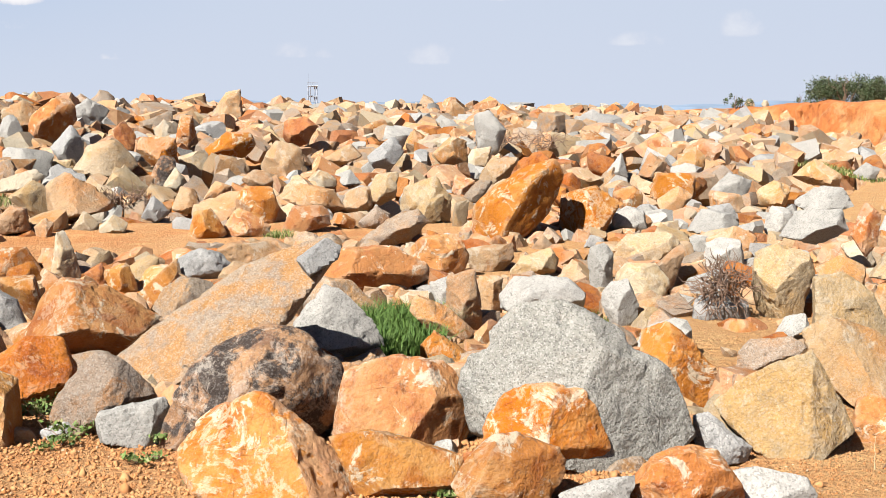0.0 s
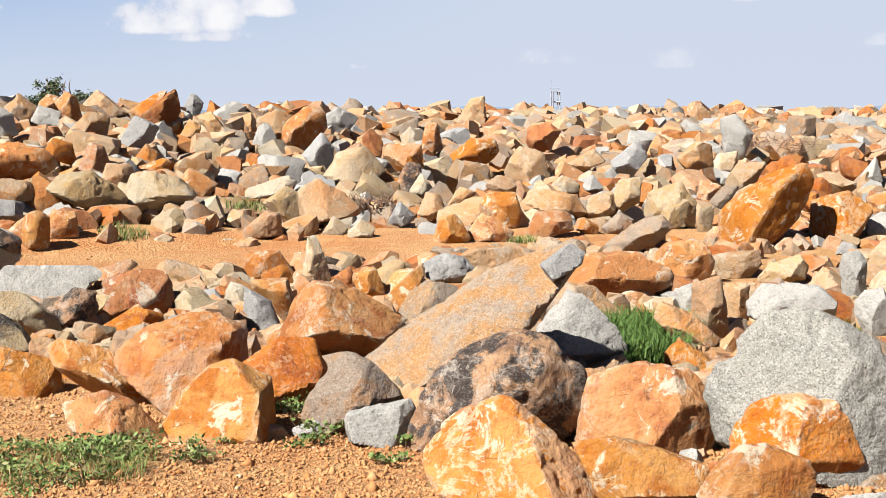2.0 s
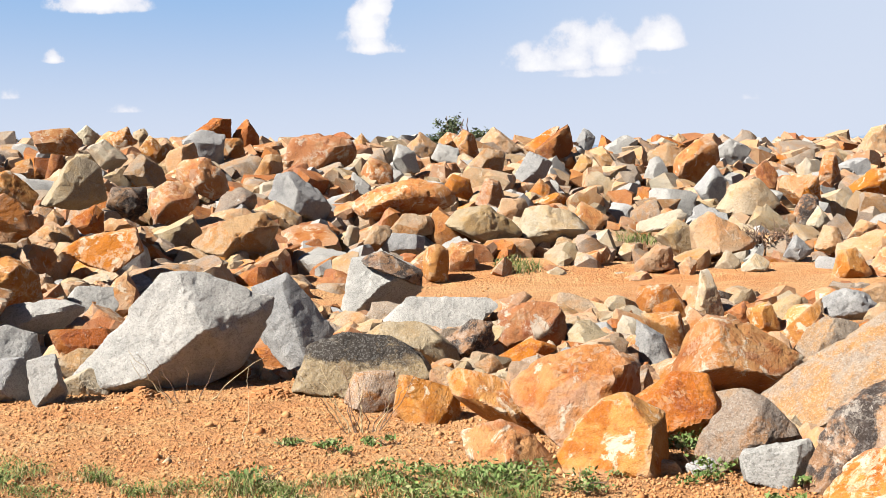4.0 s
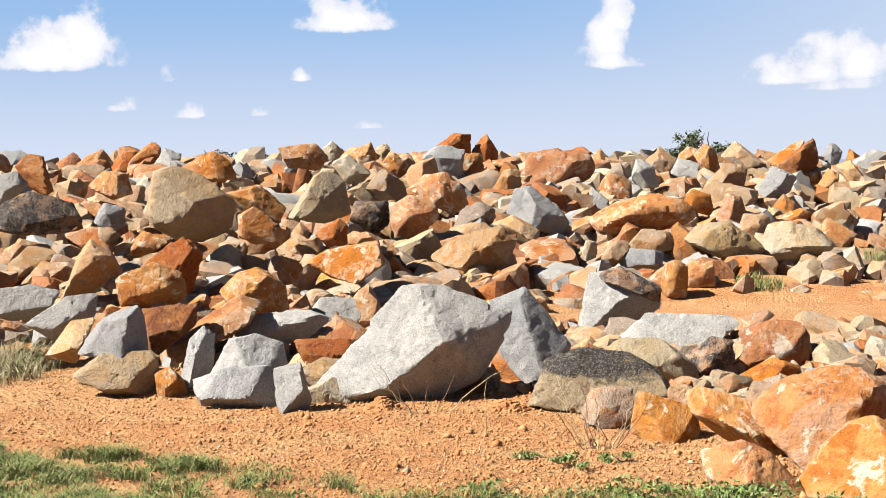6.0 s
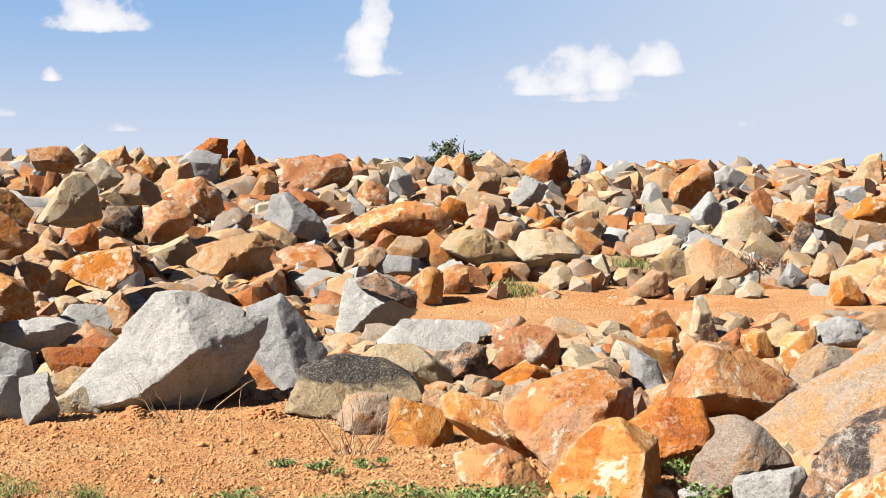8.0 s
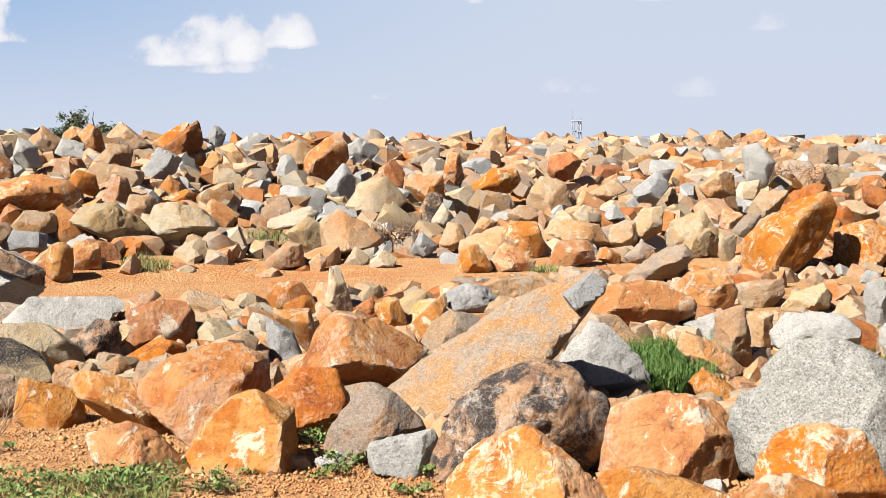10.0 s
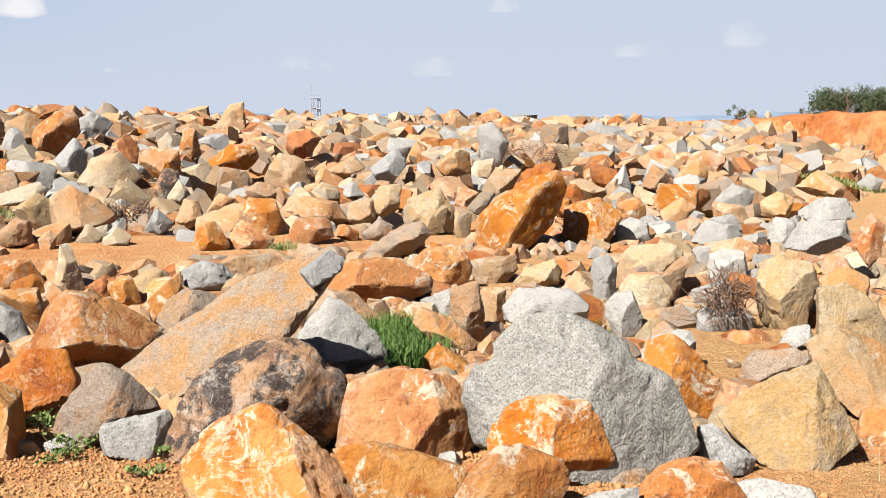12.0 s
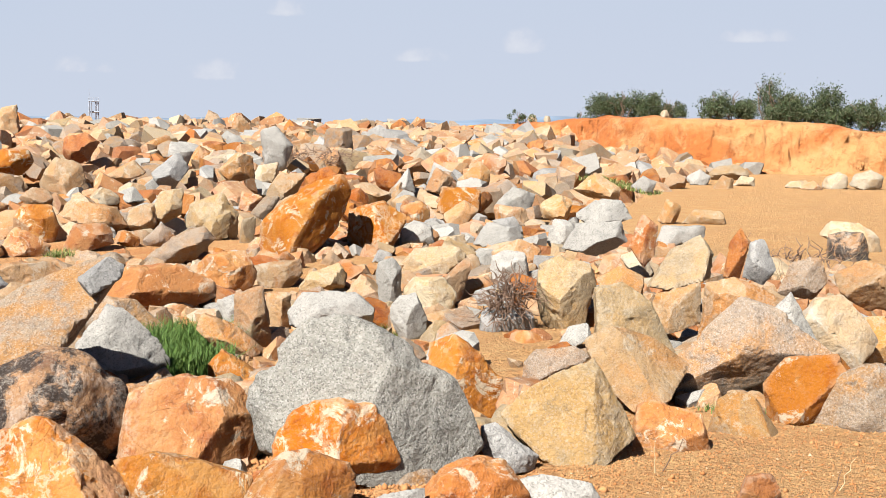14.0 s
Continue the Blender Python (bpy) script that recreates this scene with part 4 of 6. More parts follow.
boulder("pale", 16.31, 34.35, 0.24, -25.4, 0.23, (245, 30.9, 282, 26.3, 356, 38, 66, 27, 106, 24, 156, 36), 272, 26, level=4, rough=0.9)
boulder("tan", 14.70, 34.12, 0.10, -23.3, 0.15, (265, 9.4, 50, 14.1, 114, 11.6, 0, 33.9, 180, 38.3, 270, 14.8), 273, 90, level=4)
boulder("tan", 7.77, 22.31, 0.09, -19.2, 0.15, (270, 11.4, 13, 32, 85, 13.6, 139, 23, 0, 34.9, 180, 41, 270, 15), 274, 90)
boulder("tan", 7.19, 22.42, 0.19, -17.8, 0.14, (249, 22.3, 336, 16.7, 60, 17.9, 159, 13.2, 0, 19, 180, 18.6, 270, 25.4), 275, 90, level=4)
boulder("orange", -19.01, 16.33, 1.85, 49.4, 0.20, (229, 40.1, 275, 19.9, 295, 18.4, 37, 29, 116, 15.5, 131, 16.9, 0, 35.6, 180, 38.3, 270, 22.1), 280, 90)
boulder("orange", -18.47, 17.08, 1.99, 47.2, 0.16, (43, 26, 125, 12.3, 137, 13.6, 0, 25.3, 180, 31.4, 270, 32.1), 282, 90, level=4)
boulder("grey", -17.56, 16.66, 1.82, 46.4, 0.18, (250, 30, 296, 15.2, 346, 23, 70, 24, 146, 15.3), 283, 160)
boulder("tan", -14.80, 13.40, 1.29, 47.8, 0.14, (220, 29.5, 284, 16.9, 355, 16.6, 89, 19.8, 140, 12.2, 0, 18, 180, 24, 270, 21.6), 286, 90, level=4)
boulder("blue", -13.88, 12.18, 1.10, 48.6, 0.13, (234, 19.3, 300, 20.1, 358, 18.6, 74, 15.7, 154, 17.7, 0, 18.7, 180, 21.7, 270, 22.5), 289, 160, level=4)
boulder("orange", -13.84, 10.99, 0.95, 51.5, 0.12, (202, 13.9, 240, 12.2, 317, 15.1, 45, 12.4, 108, 13.8), 290, 26, level=4, rough=0.9)
boulder("orange", -12.07, 11.13, 0.84, 47.2, 0.17, (237, 27, 301, 12.5, 338, 22, 89, 18.2, 139, 14.4), 292, 90)
boulder("pale", -16.31, 19.55, 2.02, 39.8, 0.12, (50, 11.4, 131, 12.8, 0, 21.6, 180, 20.3, 270, 34.8), 296, 90, level=4)
boulder("red", -14.07, 16.10, 1.49, 41.1, 0.11, (224, 25.5, 327, 11.4, 359, 13, 89, 19.9, 165, 9.2, 0, 13.3, 180, 13.9, 270, 29.2), 298, 90, level=4)
boulder("pale", -14.19, 17.46, 1.61, 39.0, 0.20, (213, 19, 283, 26, 317, 26, 50, 18.8, 114, 27), 299, 90)
boulder("orange", -15.61, 19.59, 1.87, 38.4, 0.16, (190, 22, 261, 20.5, 334, 20.5, 21, 21, 115, 18.6), 300, 90, level=4)
boulder("pale", -15.67, 20.25, 1.95, 37.6, 0.11, (16, 11.6, 111, 14.1, 0, 14.8, 180, 16.5, 270, 27.8), 301, 90, level=4)
boulder("orange", -14.71, 19.21, 1.73, 37.3, 0.15, (249, 16, 332, 17.1, 47, 17, 143, 15), 302, 90, level=4)
boulder("rose", -12.48, 16.18, 1.35, 37.5, 0.20, (227, 22, 239, 21, 310, 28, 21, 24, 53, 21, 140, 26), 303, 90)
boulder("tan", -13.35, 18.20, 1.56, 36.2, 0.18, (201, 27, 302, 18, 19, 28, 106, 18.5, 154, 22), 304, 90)
boulder("orange", -11.85, 16.64, 1.28, 35.4, 0.23, (226, 27, 248, 24, 303, 37, 17, 32, 47, 26, 99, 29, 150, 37), 305, 26, under=52, rough=0.9)
boulder("orange", -10.80, 14.49, 1.00, 36.6, 0.21, (197, 29, 287, 25, 316, 25, 26, 34, 68, 27, 115, 27, 162, 28), 306, 26, under=52, rough=0.9)
boulder("rose", -10.55, 15.54, 0.96, 34.0, 0.17, (245, 29.6, 299, 18.2, 333, 26.1, 62, 23, 116, 17.2, 154, 19.9, 0, 30, 180, 28.7, 270, 26), 307, 26, rough=0.9)
boulder("tan", -9.26, 13.65, 0.64, 34.1, 0.27, (230, 42, 256, 25, 305, 34, 339, 41, 44, 44, 101, 23, 114, 25), 308, 90, under=52)
boulder("tan", -9.96, 15.68, 0.78, 32.3, 0.17, (230, 16.8, 265, 17, 359, 29, 60, 15.7, 112, 22), 309, 90)
boulder("tan", -10.89, 12.39, 0.73, 41.1, 0.11, (246, 8.8, 330, 17.2, 49, 10.3, 125, 13.4), 311, 90)
boulder("tan", -11.61, 13.23, 0.87, 41.2, 0.08, (255, 11.5, 330, 12.1, 52, 9.5, 150, 8.5, 0, 12.4, 180, 13.2, 270, 13.9), 313, 90, level=4)
boulder("dark", -11.27, 14.23, 1.03, 38.3, 0.16, (232, 21, 303, 24, 359, 24, 89, 19.7, 161, 26), 314, 90)
boulder("blue", -13.87, 19.65, 1.74, 35.1, 0.22, (224, 25, 269, 32, 354, 30, 76, 27, 125, 33), 315, 160)
boulder("red", -14.72, 21.15, 2.14, 34.8, 0.14, (359, 28, 85, 12.8, 125, 12.8, 0, 28.3, 180, 35.9, 270, 54), 316, 90)
boulder("red", -14.35, 21.58, 1.99, 33.5, 0.16, (32, 16.2, 139, 17.4, 0, 23.2, 180, 25.9, 270, 41.7), 317, 90, level=4)
boulder("orange", -13.83, 20.35, 1.72, 34.2, 0.14, (213, 22.5, 291, 21.4, 10, 20.7, 89, 17.2, 163, 22, 0, 22.6, 180, 23, 270, 25.5), 318, 90, level=4)
boulder("orange", -13.95, 21.51, 1.71, 32.8, 0.15, (246, 21.8, 287, 11.8, 34, 32, 99, 7.6, 0, 37.7, 180, 43.7, 270, 17.3), 319, 90)
boulder("orange", -12.05, 20.30, 1.58, 30.7, 0.30, (219, 54, 247, 39, 270, 33, 321, 50, 21, 58, 74, 36, 96, 34, 151, 53), 320, 26, front=(-0.3, 0.3), under=52, rough=0.9)
boulder("tan", -12.36, 19.25, 1.42, 32.6, 0.14, (247, 27.6, 286, 18, 359, 20.2, 98, 17.5, 147, 15.7, 0, 20.3, 180, 27.3, 270, 22.7), 321, 90, level=4)
boulder("blue", -10.05, 16.35, 1.01, 31.4, 0.26, (242, 22, 243, 22, 323, 46, 36, 26, 53, 24, 99, 36, 160, 40), 322, 160, under=52)
boulder("tan", -12.70, 22.91, 1.73, 28.9, 0.13, (215, 13.3, 316, 15.5, 34, 13.2, 137, 15.3), 323, 90, level=4)
boulder("rose", -11.55, 21.49, 1.46, 28.1, 0.15, (232, 12.2, 344, 18, 26, 12.5, 131, 16.8), 324, 90, level=4)
boulder("grey", -11.16, 21.69, 1.43, 27.1, 0.18, (223, 21, 281, 25, 14, 19.6, 62, 22, 164, 22), 325, 160, level=4)
boulder("rose", -11.78, 23.59, 1.65, 26.5, 0.20, (213, 25, 262, 24, 323, 25, 53, 22, 137, 24), 326, 90)
boulder("grey", -11.28, 23.56, 1.51, 25.5, 0.16, (238, 20.2, 273, 18.4, 0, 24, 73, 18.2, 151, 23), 327, 160, level=4)
boulder("orange", -12.04, 25.34, 1.83, 25.3, 0.11, (345, 15.5, 75, 11.8, 131, 13.2, 0, 17.8, 180, 23.7, 270, 34.2), 328, 90, level=4)
boulder("orange", -11.14, 24.19, 1.68, 24.6, 0.19, (208, 17.8, 312, 28.7, 12, 19, 62, 25, 138, 26), 329, 90)
boulder("tan", -11.48, 26.45, 1.73, 23.5, 0.24, (214, 31, 259, 25.3, 283, 28.7, 51, 21, 135, 30), 330, 90)
boulder("tan", -10.23, 23.13, 1.36, 23.8, 0.21, (235, 29, 279, 22, 345, 28, 82, 25, 132, 23), 331, 90)
boulder("orange", -10.78, 22.41, 1.28, 25.6, 0.13, (216, 27.5, 275, 12.8, 29, 24, 91, 9.6, 0, 31.8, 180, 32.7, 270, 14.6), 332, 90)
boulder("red", -10.22, 26.50, 1.63, 21.1, 0.27, (214, 44, 266, 29, 336, 30, 9, 33, 126, 23, 130, 23), 333, 90, under=52)
boulder("orange", -10.57, 26.62, 1.73, 21.5, 0.27, (230, 34, 312, 16.6, 328, 17.4, 114, 16.8, 124, 14.5), 334, 90)
boulder("blue", -10.44, 28.87, 1.79, 19.8, 0.16, (340, 19.8, 46, 16.2, 150, 17, 0, 21.4, 180, 24.3, 270, 39.8), 335, 160, level=4)
boulder("blue", -9.01, 22.11, 1.22, 22.1, 0.25, (252, 41.3, 293, 23.3, 331, 28, 65, 30, 147, 20.7), 336, 160, under=52)
boulder("tan", -9.16, 25.10, 1.28, 19.9, 0.13, (267, 18.4, 337, 17.4, 62, 17.3, 149, 11.9, 0, 18.9, 180, 22, 270, 18.8), 337, 90, level=4)
boulder("tan", -9.19, 26.35, 1.39, 19.2, 0.18, (216, 15, 298, 23, 40, 15.3, 108, 22), 338, 90, level=4)
boulder("orange", -10.78, 19.93, 1.25, 28.3, 0.18, (214, 24, 282, 22, 359, 26, 68, 21, 143, 25), 339, 90)
boulder("grey", -10.49, 18.77, 1.08, 29.1, 0.12, (267, 18, 330, 20.5, 51, 12.8, 169, 13, 0, 19.4, 180, 15.9, 270, 18), 340, 160, level=4)
boulder("orange", -9.17, 17.72, 0.92, 27.1, 0.31, (241, 50.4, 281, 27, 296, 39.8, 44, 55, 80, 30, 103, 26, 120, 35, 0, 76, 180, 77.4, 270, 34), 341, 26, rough=0.9)
boulder("red", -9.26, 19.78, 1.01, 25.0, 0.17, (252, 14.7, 13, 19.7, 70, 18.8, 142, 22), 342, 90)
boulder("orange", -8.63, 19.56, 0.92, 23.7, 0.16, (249, 23.9, 303, 22.5, 17, 19, 78, 22, 155, 16.9, 0, 22.2, 180, 24.4, 270, 25.1), 343, 90, level=4)
boulder("tan", -7.89, 18.66, 0.73, 22.8, 0.15, (235, 18.3, 310, 17.3, 23, 22, 89, 16.4, 160, 20.3), 344, 90)
boulder("orange", -8.42, 20.99, 0.92, 21.7, 0.13, (274, 15.1, 333, 18.4, 52, 16.8, 141, 10.8, 0, 19.4, 180, 24.7, 270, 17.1), 345, 90, level=4)
boulder("orange", -8.01, 20.54, 0.78, 21.2, 0.14, (259, 9.3, 321, 18.7, 67, 14, 109, 10.2), 346, 90)
boulder("pale", -6.89, 17.58, 0.55, 21.3, 0.25, (225, 36, 275, 26, 313, 37, 44, 35, 74, 27, 100, 30, 156, 40), 347, 26, front=(-0.3, 0.5), rough=0.9)
boulder("orange", -6.73, 18.69, 0.61, 19.7, 0.18, (238, 14.9, 329, 23, 58, 14.9, 149, 23), 348, 90)
boulder("yellow", -7.60, 16.99, 0.59, 23.9, 0.26, (242, 23, 256, 22, 303, 38, 36, 34, 56, 25, 98, 27, 137, 41), 349, 26, rough=0.9)
boulder("tan", -8.56, 16.77, 0.60, 26.9, 0.16, (247, 24.2, 282, 17.1, 10, 29, 84, 15.8, 137, 20.2, 0, 30.1, 180, 34.6, 270, 19.6), 350, 90)
boulder("blue", -8.21, 15.86, 0.42, 27.3, 0.15, (222, 26, 271, 13.3, 328, 24, 85, 13.3, 131, 21), 351, 160)
boulder("tan", -8.54, 15.73, 0.52, 28.4, 0.12, (256, 19.4, 317, 12.9, 73, 14.2, 151, 11.2, 0, 21.5, 180, 18.9, 270, 19.1), 352, 90, level=4)
boulder("pale", -8.82, 15.58, 0.54, 29.4, 0.08, (256, 14.7, 351, 8.6, 75, 12.9, 162, 8.6, 0, 10.3, 180, 11.9, 270, 16.4), 353, 90, level=4)
boulder("orange", -7.33, 14.95, 0.25, 26.0, 0.13, (232, 21, 287, 24, 358, 14.8, 63, 23, 112, 23, 177, 15.7), 354, 26, rough=0.9)
boulder("orange", -7.26, 15.50, 0.28, 25.0, 0.12, (274, 15.8, 6, 17, 82, 17.7, 169, 15.7), 355, 90, level=4)
boulder("grey", -6.30, 11.60, 0.33, 28.2, 0.24, (260, 34, 303, 27, 359, 41, 63, 32, 100, 32, 168, 31), 356, 160, front=(-0.5, 0.25), under=52)
boulder("dark", -6.13, 11.57, 0.52, 27.8, 0.19, (243, 9.9, 248, 7.9, 355, 29, 61, 9.5, 107, 18.5), 357, 90)
boulder("grey", -5.38, 11.00, 0.15, 25.7, 0.21, (251, 24, 271, 18.9, 312, 29, 52, 39, 88, 17, 131, 31), 358, 160, front=(-0.3, 0.7))
boulder("yellow", -4.70, 9.19, 0.18, 26.8, 0.17, (246, 14.5, 260, 17.2, 13, 29, 52, 16.3, 90, 16.5, 124, 27, 0, 34, 180, 41.2, 270, 23.3), 359, 90)
boulder("capped", -4.60, 8.16, 0.17, 28.8, 0.21, (260, 24, 281, 19.6, 314, 38, 30, 41, 59, 28, 84, 22, 111, 26, 158, 37), 360, 90, level=6, front=(-0.2, 0.2))
boulder("rose", -4.18, 7.57, 0.12, 28.7, 0.10, (242, 15, 285, 12.8, 8, 15.5, 94, 12.8, 159, 15), 361, 90)
boulder("orange", -3.74, 7.41, 0.12, 26.5, 0.12, (243, 17.2, 284, 16.8, 6, 20.4, 72, 11.6, 171, 18.1, 0, 21.3, 180, 19.1, 270, 17.3), 362, 90)
boulder("orange", -3.13, 7.15, 0.18, 23.5, 0.17, (228, 14.3, 238, 12.3, 281, 23, 0, 29, 63, 12.3, 74, 13.7, 120, 30), 363, 90)
boulder("dark", -4.43, 9.54, 0.17, 24.7, 0.12, (193, 19.5, 291, 13.7, 300, 12.3, 8, 20.2, 83, 15.7, 127, 11.4, 0, 20.3, 180, 19.7, 270, 20.9), 368, 90)
boulder("orange", -4.22, 10.32, 0.19, 22.1, 0.17, (243, 24.4, 266, 21.4, 349, 27, 29, 26, 88, 20, 108, 19.9, 167, 29, 0, 27.6, 180, 31.5, 270, 22.6), 369, 90)
boulder("red", -4.00, 9.67, 0.09, 22.2, 0.10, (260, 10.5, 301, 10.4, 73, 9.7, 119, 7.7, 0, 21.9, 180, 23.4, 270, 11.9), 370, 90)
boulder("tan", -3.94, 8.82, 0.09, 23.9, 0.07, (193, 10.2, 258, 8.8, 348, 9.9, 38, 8.2, 117, 8, 0, 10.1, 180, 11.1, 270, 12.7), 371, 90, level=4)
boulder("orange", -5.37, 12.64, 0.12, 22.8, 0.09, (243, 13.1, 297, 7.6, 56, 13.8, 107, 5.1, 0, 19.5, 180, 21.1, 270, 12.7), 372, 90)
boulder("grey", -5.97, 8.00, 0.33, 36.8, 0.25, (211, 83, 260, 47, 271, 38, 296, 40, 326, 51, 351, 65, 69, 49, 94, 46, 137, 39), 373, 160, level=6, front=(-0.55, 0.45), under=52, chop=((0.72, -0.5, -0.48), 0.42))
boulder("blue", -5.78, 9.20, 0.26, 31.9, 0.24, (216, 24, 243, 36, 333, 34, 344, 33, 38, 25, 110, 41, 179, 30), 374, 160, front=(-0.35, 0.3))
boulder("grey", -8.56, 10.35, 0.26, 39.5, 0.15, (237, 15.5, 292, 22, 347, 24, 85, 14.1, 137, 27), 375, 160)
boulder("pale", -6.46, 7.61, 0.04, 40.1, 0.09, (203, 20.4, 266, 10.1, 321, 17, 62, 10.7, 112, 9.1, 0, 18.8, 180, 18.5, 270, 11.8), 393, 90)
boulder("blue", -8.16, 7.22, 0.43, 48.4, 0.21, (256, 22.9, 292, 22.7, 4, 17.5, 25, 19.4, 109, 15.8, 145, 19.9), 600, 160, front=(-0.45, 0.45))
boulder("yellow", -7.98, 7.09, 0.19, 48.2, 0.15, (243, 23.6, 259, 22.9, 348, 22.7, 32, 20.9, 89, 11.5, 121, 19), 601, 60)
boulder("orange", -7.64, 7.20, 0.11, 46.5, 0.10, (186, 11, 263, 17.3, 15, 9.42, 42, 6.73, 117, 8.82), 602, 60)
boulder("blue", -7.55, 7.43, 0.31, 45.3, 0.10, (236, 28.5, 297, 28.2, 356, 10.1, 51, 15.3, 134, 10.9, 165, 9.66), 603, 160)
boulder("grey", -7.08, 7.48, 0.27, 43.3, 0.18, (229, 34, 276, 27.3, 302, 28.8, 7, 24.3, 71, 16.8, 100, 16, 152, 21.7), 604, 160, front=(-0.45, 0.45))
boulder("blue", -6.85, 7.05, 0.18, 44.0, 0.13, (209, 28.4, 261, 20.9, 8, 27.4, 92, 8.63, 102, 9.35), 605, 160)
boulder("grey", -6.43, 7.17, 0.16, 41.7, 0.10, (184, 11.5, 251, 21.6, 317, 19.8, 15, 10.5, 100, 13.4), 606, 160, front=(-0.45, 0.45))
boulder("grey", -7.84, 8.68, 0.35, 41.9, 0.15, (252, 21.7, 283, 17.1, 306, 21.6, 68, 19, 95, 11.2, 126, 21), 607, 160, front=(-0.45, 0.45), under=52)
boulder("red", -7.23, 8.55, 0.18, 40.1, 0.12, (205, 23, 264, 14.7, 298, 17.3, 30, 19.3, 89, 9.98), 608, 60)
boulder("tan", -6.67, 7.85, 0.16, 40.1, 0.11, (223, 18.9, 283, 16.2, 359, 16.6, 85, 8.24, 113, 9.49), 609, 60)
boulder("red", -8.29, 7.82, 0.43, 46.5, 0.19, (188, 18.9, 230, 24.5, 307, 14.6, 359, 23.1, 94, 13.9), 610, 60)
boulder("orange", -8.23, 8.31, 0.38, 44.7, 0.27, (234, 43.9, 297, 14, 329, 23, 74, 26.9, 123, 10.6), 611, 60, front=(-0.45, 0.45))
boulder("orange", -8.56, 9.11, 0.57, 43.1, 0.23, (212, 25.9, 248, 23.5, 283, 24.8, 7, 28, 50, 20.7, 103, 20.2, 134, 22.4), 612, 60, front=(-0.45, 0.45), under=52)
boulder("grey", -9.03, 7.44, 0.53, 50.4, 0.18, (240, 26, 298, 15.8, 350, 20.7, 93, 12.9, 122, 11.5), 613, 160, front=(-0.45, 0.45), under=52)
boulder("tan", -8.56, 7.07, 0.39, 50.2, 0.14, (256, 19.6, 336, 11, 95, 12.5, 143, 8.11), 614, 60, front=(-0.45, 0.45))
boulder("grey", -9.66, 7.45, 0.60, 52.2, 0.14, (253, 19.2, 277, 16.6, 324, 24.2, 77, 13.9, 96, 11.9, 178, 25.2), 615, 160, front=(-0.45, 0.45))
boulder("tan", -10.27, 8.76, 0.78, 49.4, 0.23, (280, 26.6, 305, 21.1, 31, 21.5, 58, 20.7, 141, 16.8, 157, 15.5), 616, 60, front=(-0.45, 0.45), under=52)
boulder("orange", -9.71, 8.94, 0.62, 47.2, 0.21, (192, 30.4, 264, 23.3, 285, 25.5, 6, 32.4, 68, 20, 109, 17.7, 115, 18.8), 617, 60, under=52)
boulder("red", -9.95, 9.57, 0.76, 46.0, 0.25, (236, 26.8, 322, 25.9, 342, 18.9, 39, 21.8, 116, 21.4, 128, 21), 618, 60, under=52)
boulder("yellow", -11.11, 10.81, 1.28, 45.7, 0.41, (209, 43.8, 242, 38.7, 263, 38.4, 295, 44.3, 343, 52.2, 49, 36.3, 67, 36.6, 103, 45.7, 170, 41.5), 619, 60, front=(-0.2, 0.35), rough=0.8)
boulder("orange", -10.89, 11.72, 1.29, 42.8, 0.23, (224, 20.1, 248, 16, 337, 30.9, 47, 15.6, 104, 19.5), 620, 60, front=(-0.45, 0.45))
boulder("yellow", -10.33, 12.22, 1.35, 40.1, 0.30, (262, 32.4, 293, 31.2, 10, 24.5, 53, 25.5, 115, 25.5, 146, 23), 621, 60, front=(-0.1, 0.3), rough=0.8)
boulder("dark", -11.35, 9.02, 1.25, 51.4, 0.21, (257, 23.7, 272, 20, 300, 30.3, 24, 35.6, 74, 20.1, 116, 25, 163, 37.6), 622, 60, under=52)
boulder("grey", -12.74, 9.68, 1.49, 52.7, 0.18, (269, 27.1, 312, 14.8, 42, 24.4, 101, 17.6, 178, 15.9), 623, 160, front=(-0.45, 0.45))
boulder("orange", -8.89, 10.82, 0.73, 39.3, 0.21, (239, 23.6, 252, 21.1, 304, 25.4, 15, 35.6, 98, 14.3, 119, 19.3), 624, 60, front=(-0.45, 0.45))
boulder("orange", -10.25, 10.96, 1.07, 43.0, 0.17, (242, 19.6, 276, 21.2, 15, 18.2, 55, 15.6, 116, 17.8, 179, 18.8), 625, 60)
boulder("red", -9.48, 11.36, 0.98, 39.7, 0.14, (224, 17.7, 277, 15.6, 359, 12.4, 44, 13, 121, 10.7), 626, 60, front=(-0.45, 0.45))
boulder("orange", -11.94, 12.10, 1.71, 44.5, 0.18, (240, 20.9, 275, 19, 20, 20, 55, 15.3, 114, 17.3), 627, 60, front=(-0.45, 0.45), under=52)
boulder("orange", -11.47, 13.22, 1.82, 40.8, 0.16, (205, 27, 264, 17.8, 322, 24.4, 40, 19.8, 96, 14), 628, 60, under=52)
boulder("red", -12.93, 10.25, 1.68, 51.5, 0.16, (204, 16.6, 231, 16.2, 303, 29.8, 13, 14.9, 79, 19.1, 135, 19.7), 629, 60, front=(-0.45, 0.45))
boulder("orange", -12.38, 10.91, 1.54, 48.5, 0.16, (242, 18, 285, 18.8, 17, 17.8, 82, 12.8, 134, 17), 630, 60, front=(-0.45, 0.45))
boulder("rose", 2.87, 7.68, 0.32, -20.8, 0.33, (204, 47.9, 265, 35.7, 289, 23.7, 48, 36.7, 53, 34.5, 77, 30.8, 135, 19.9, 137, 20.1), 700, 60, front=(-0.1, 0.5), under=52, level=6)
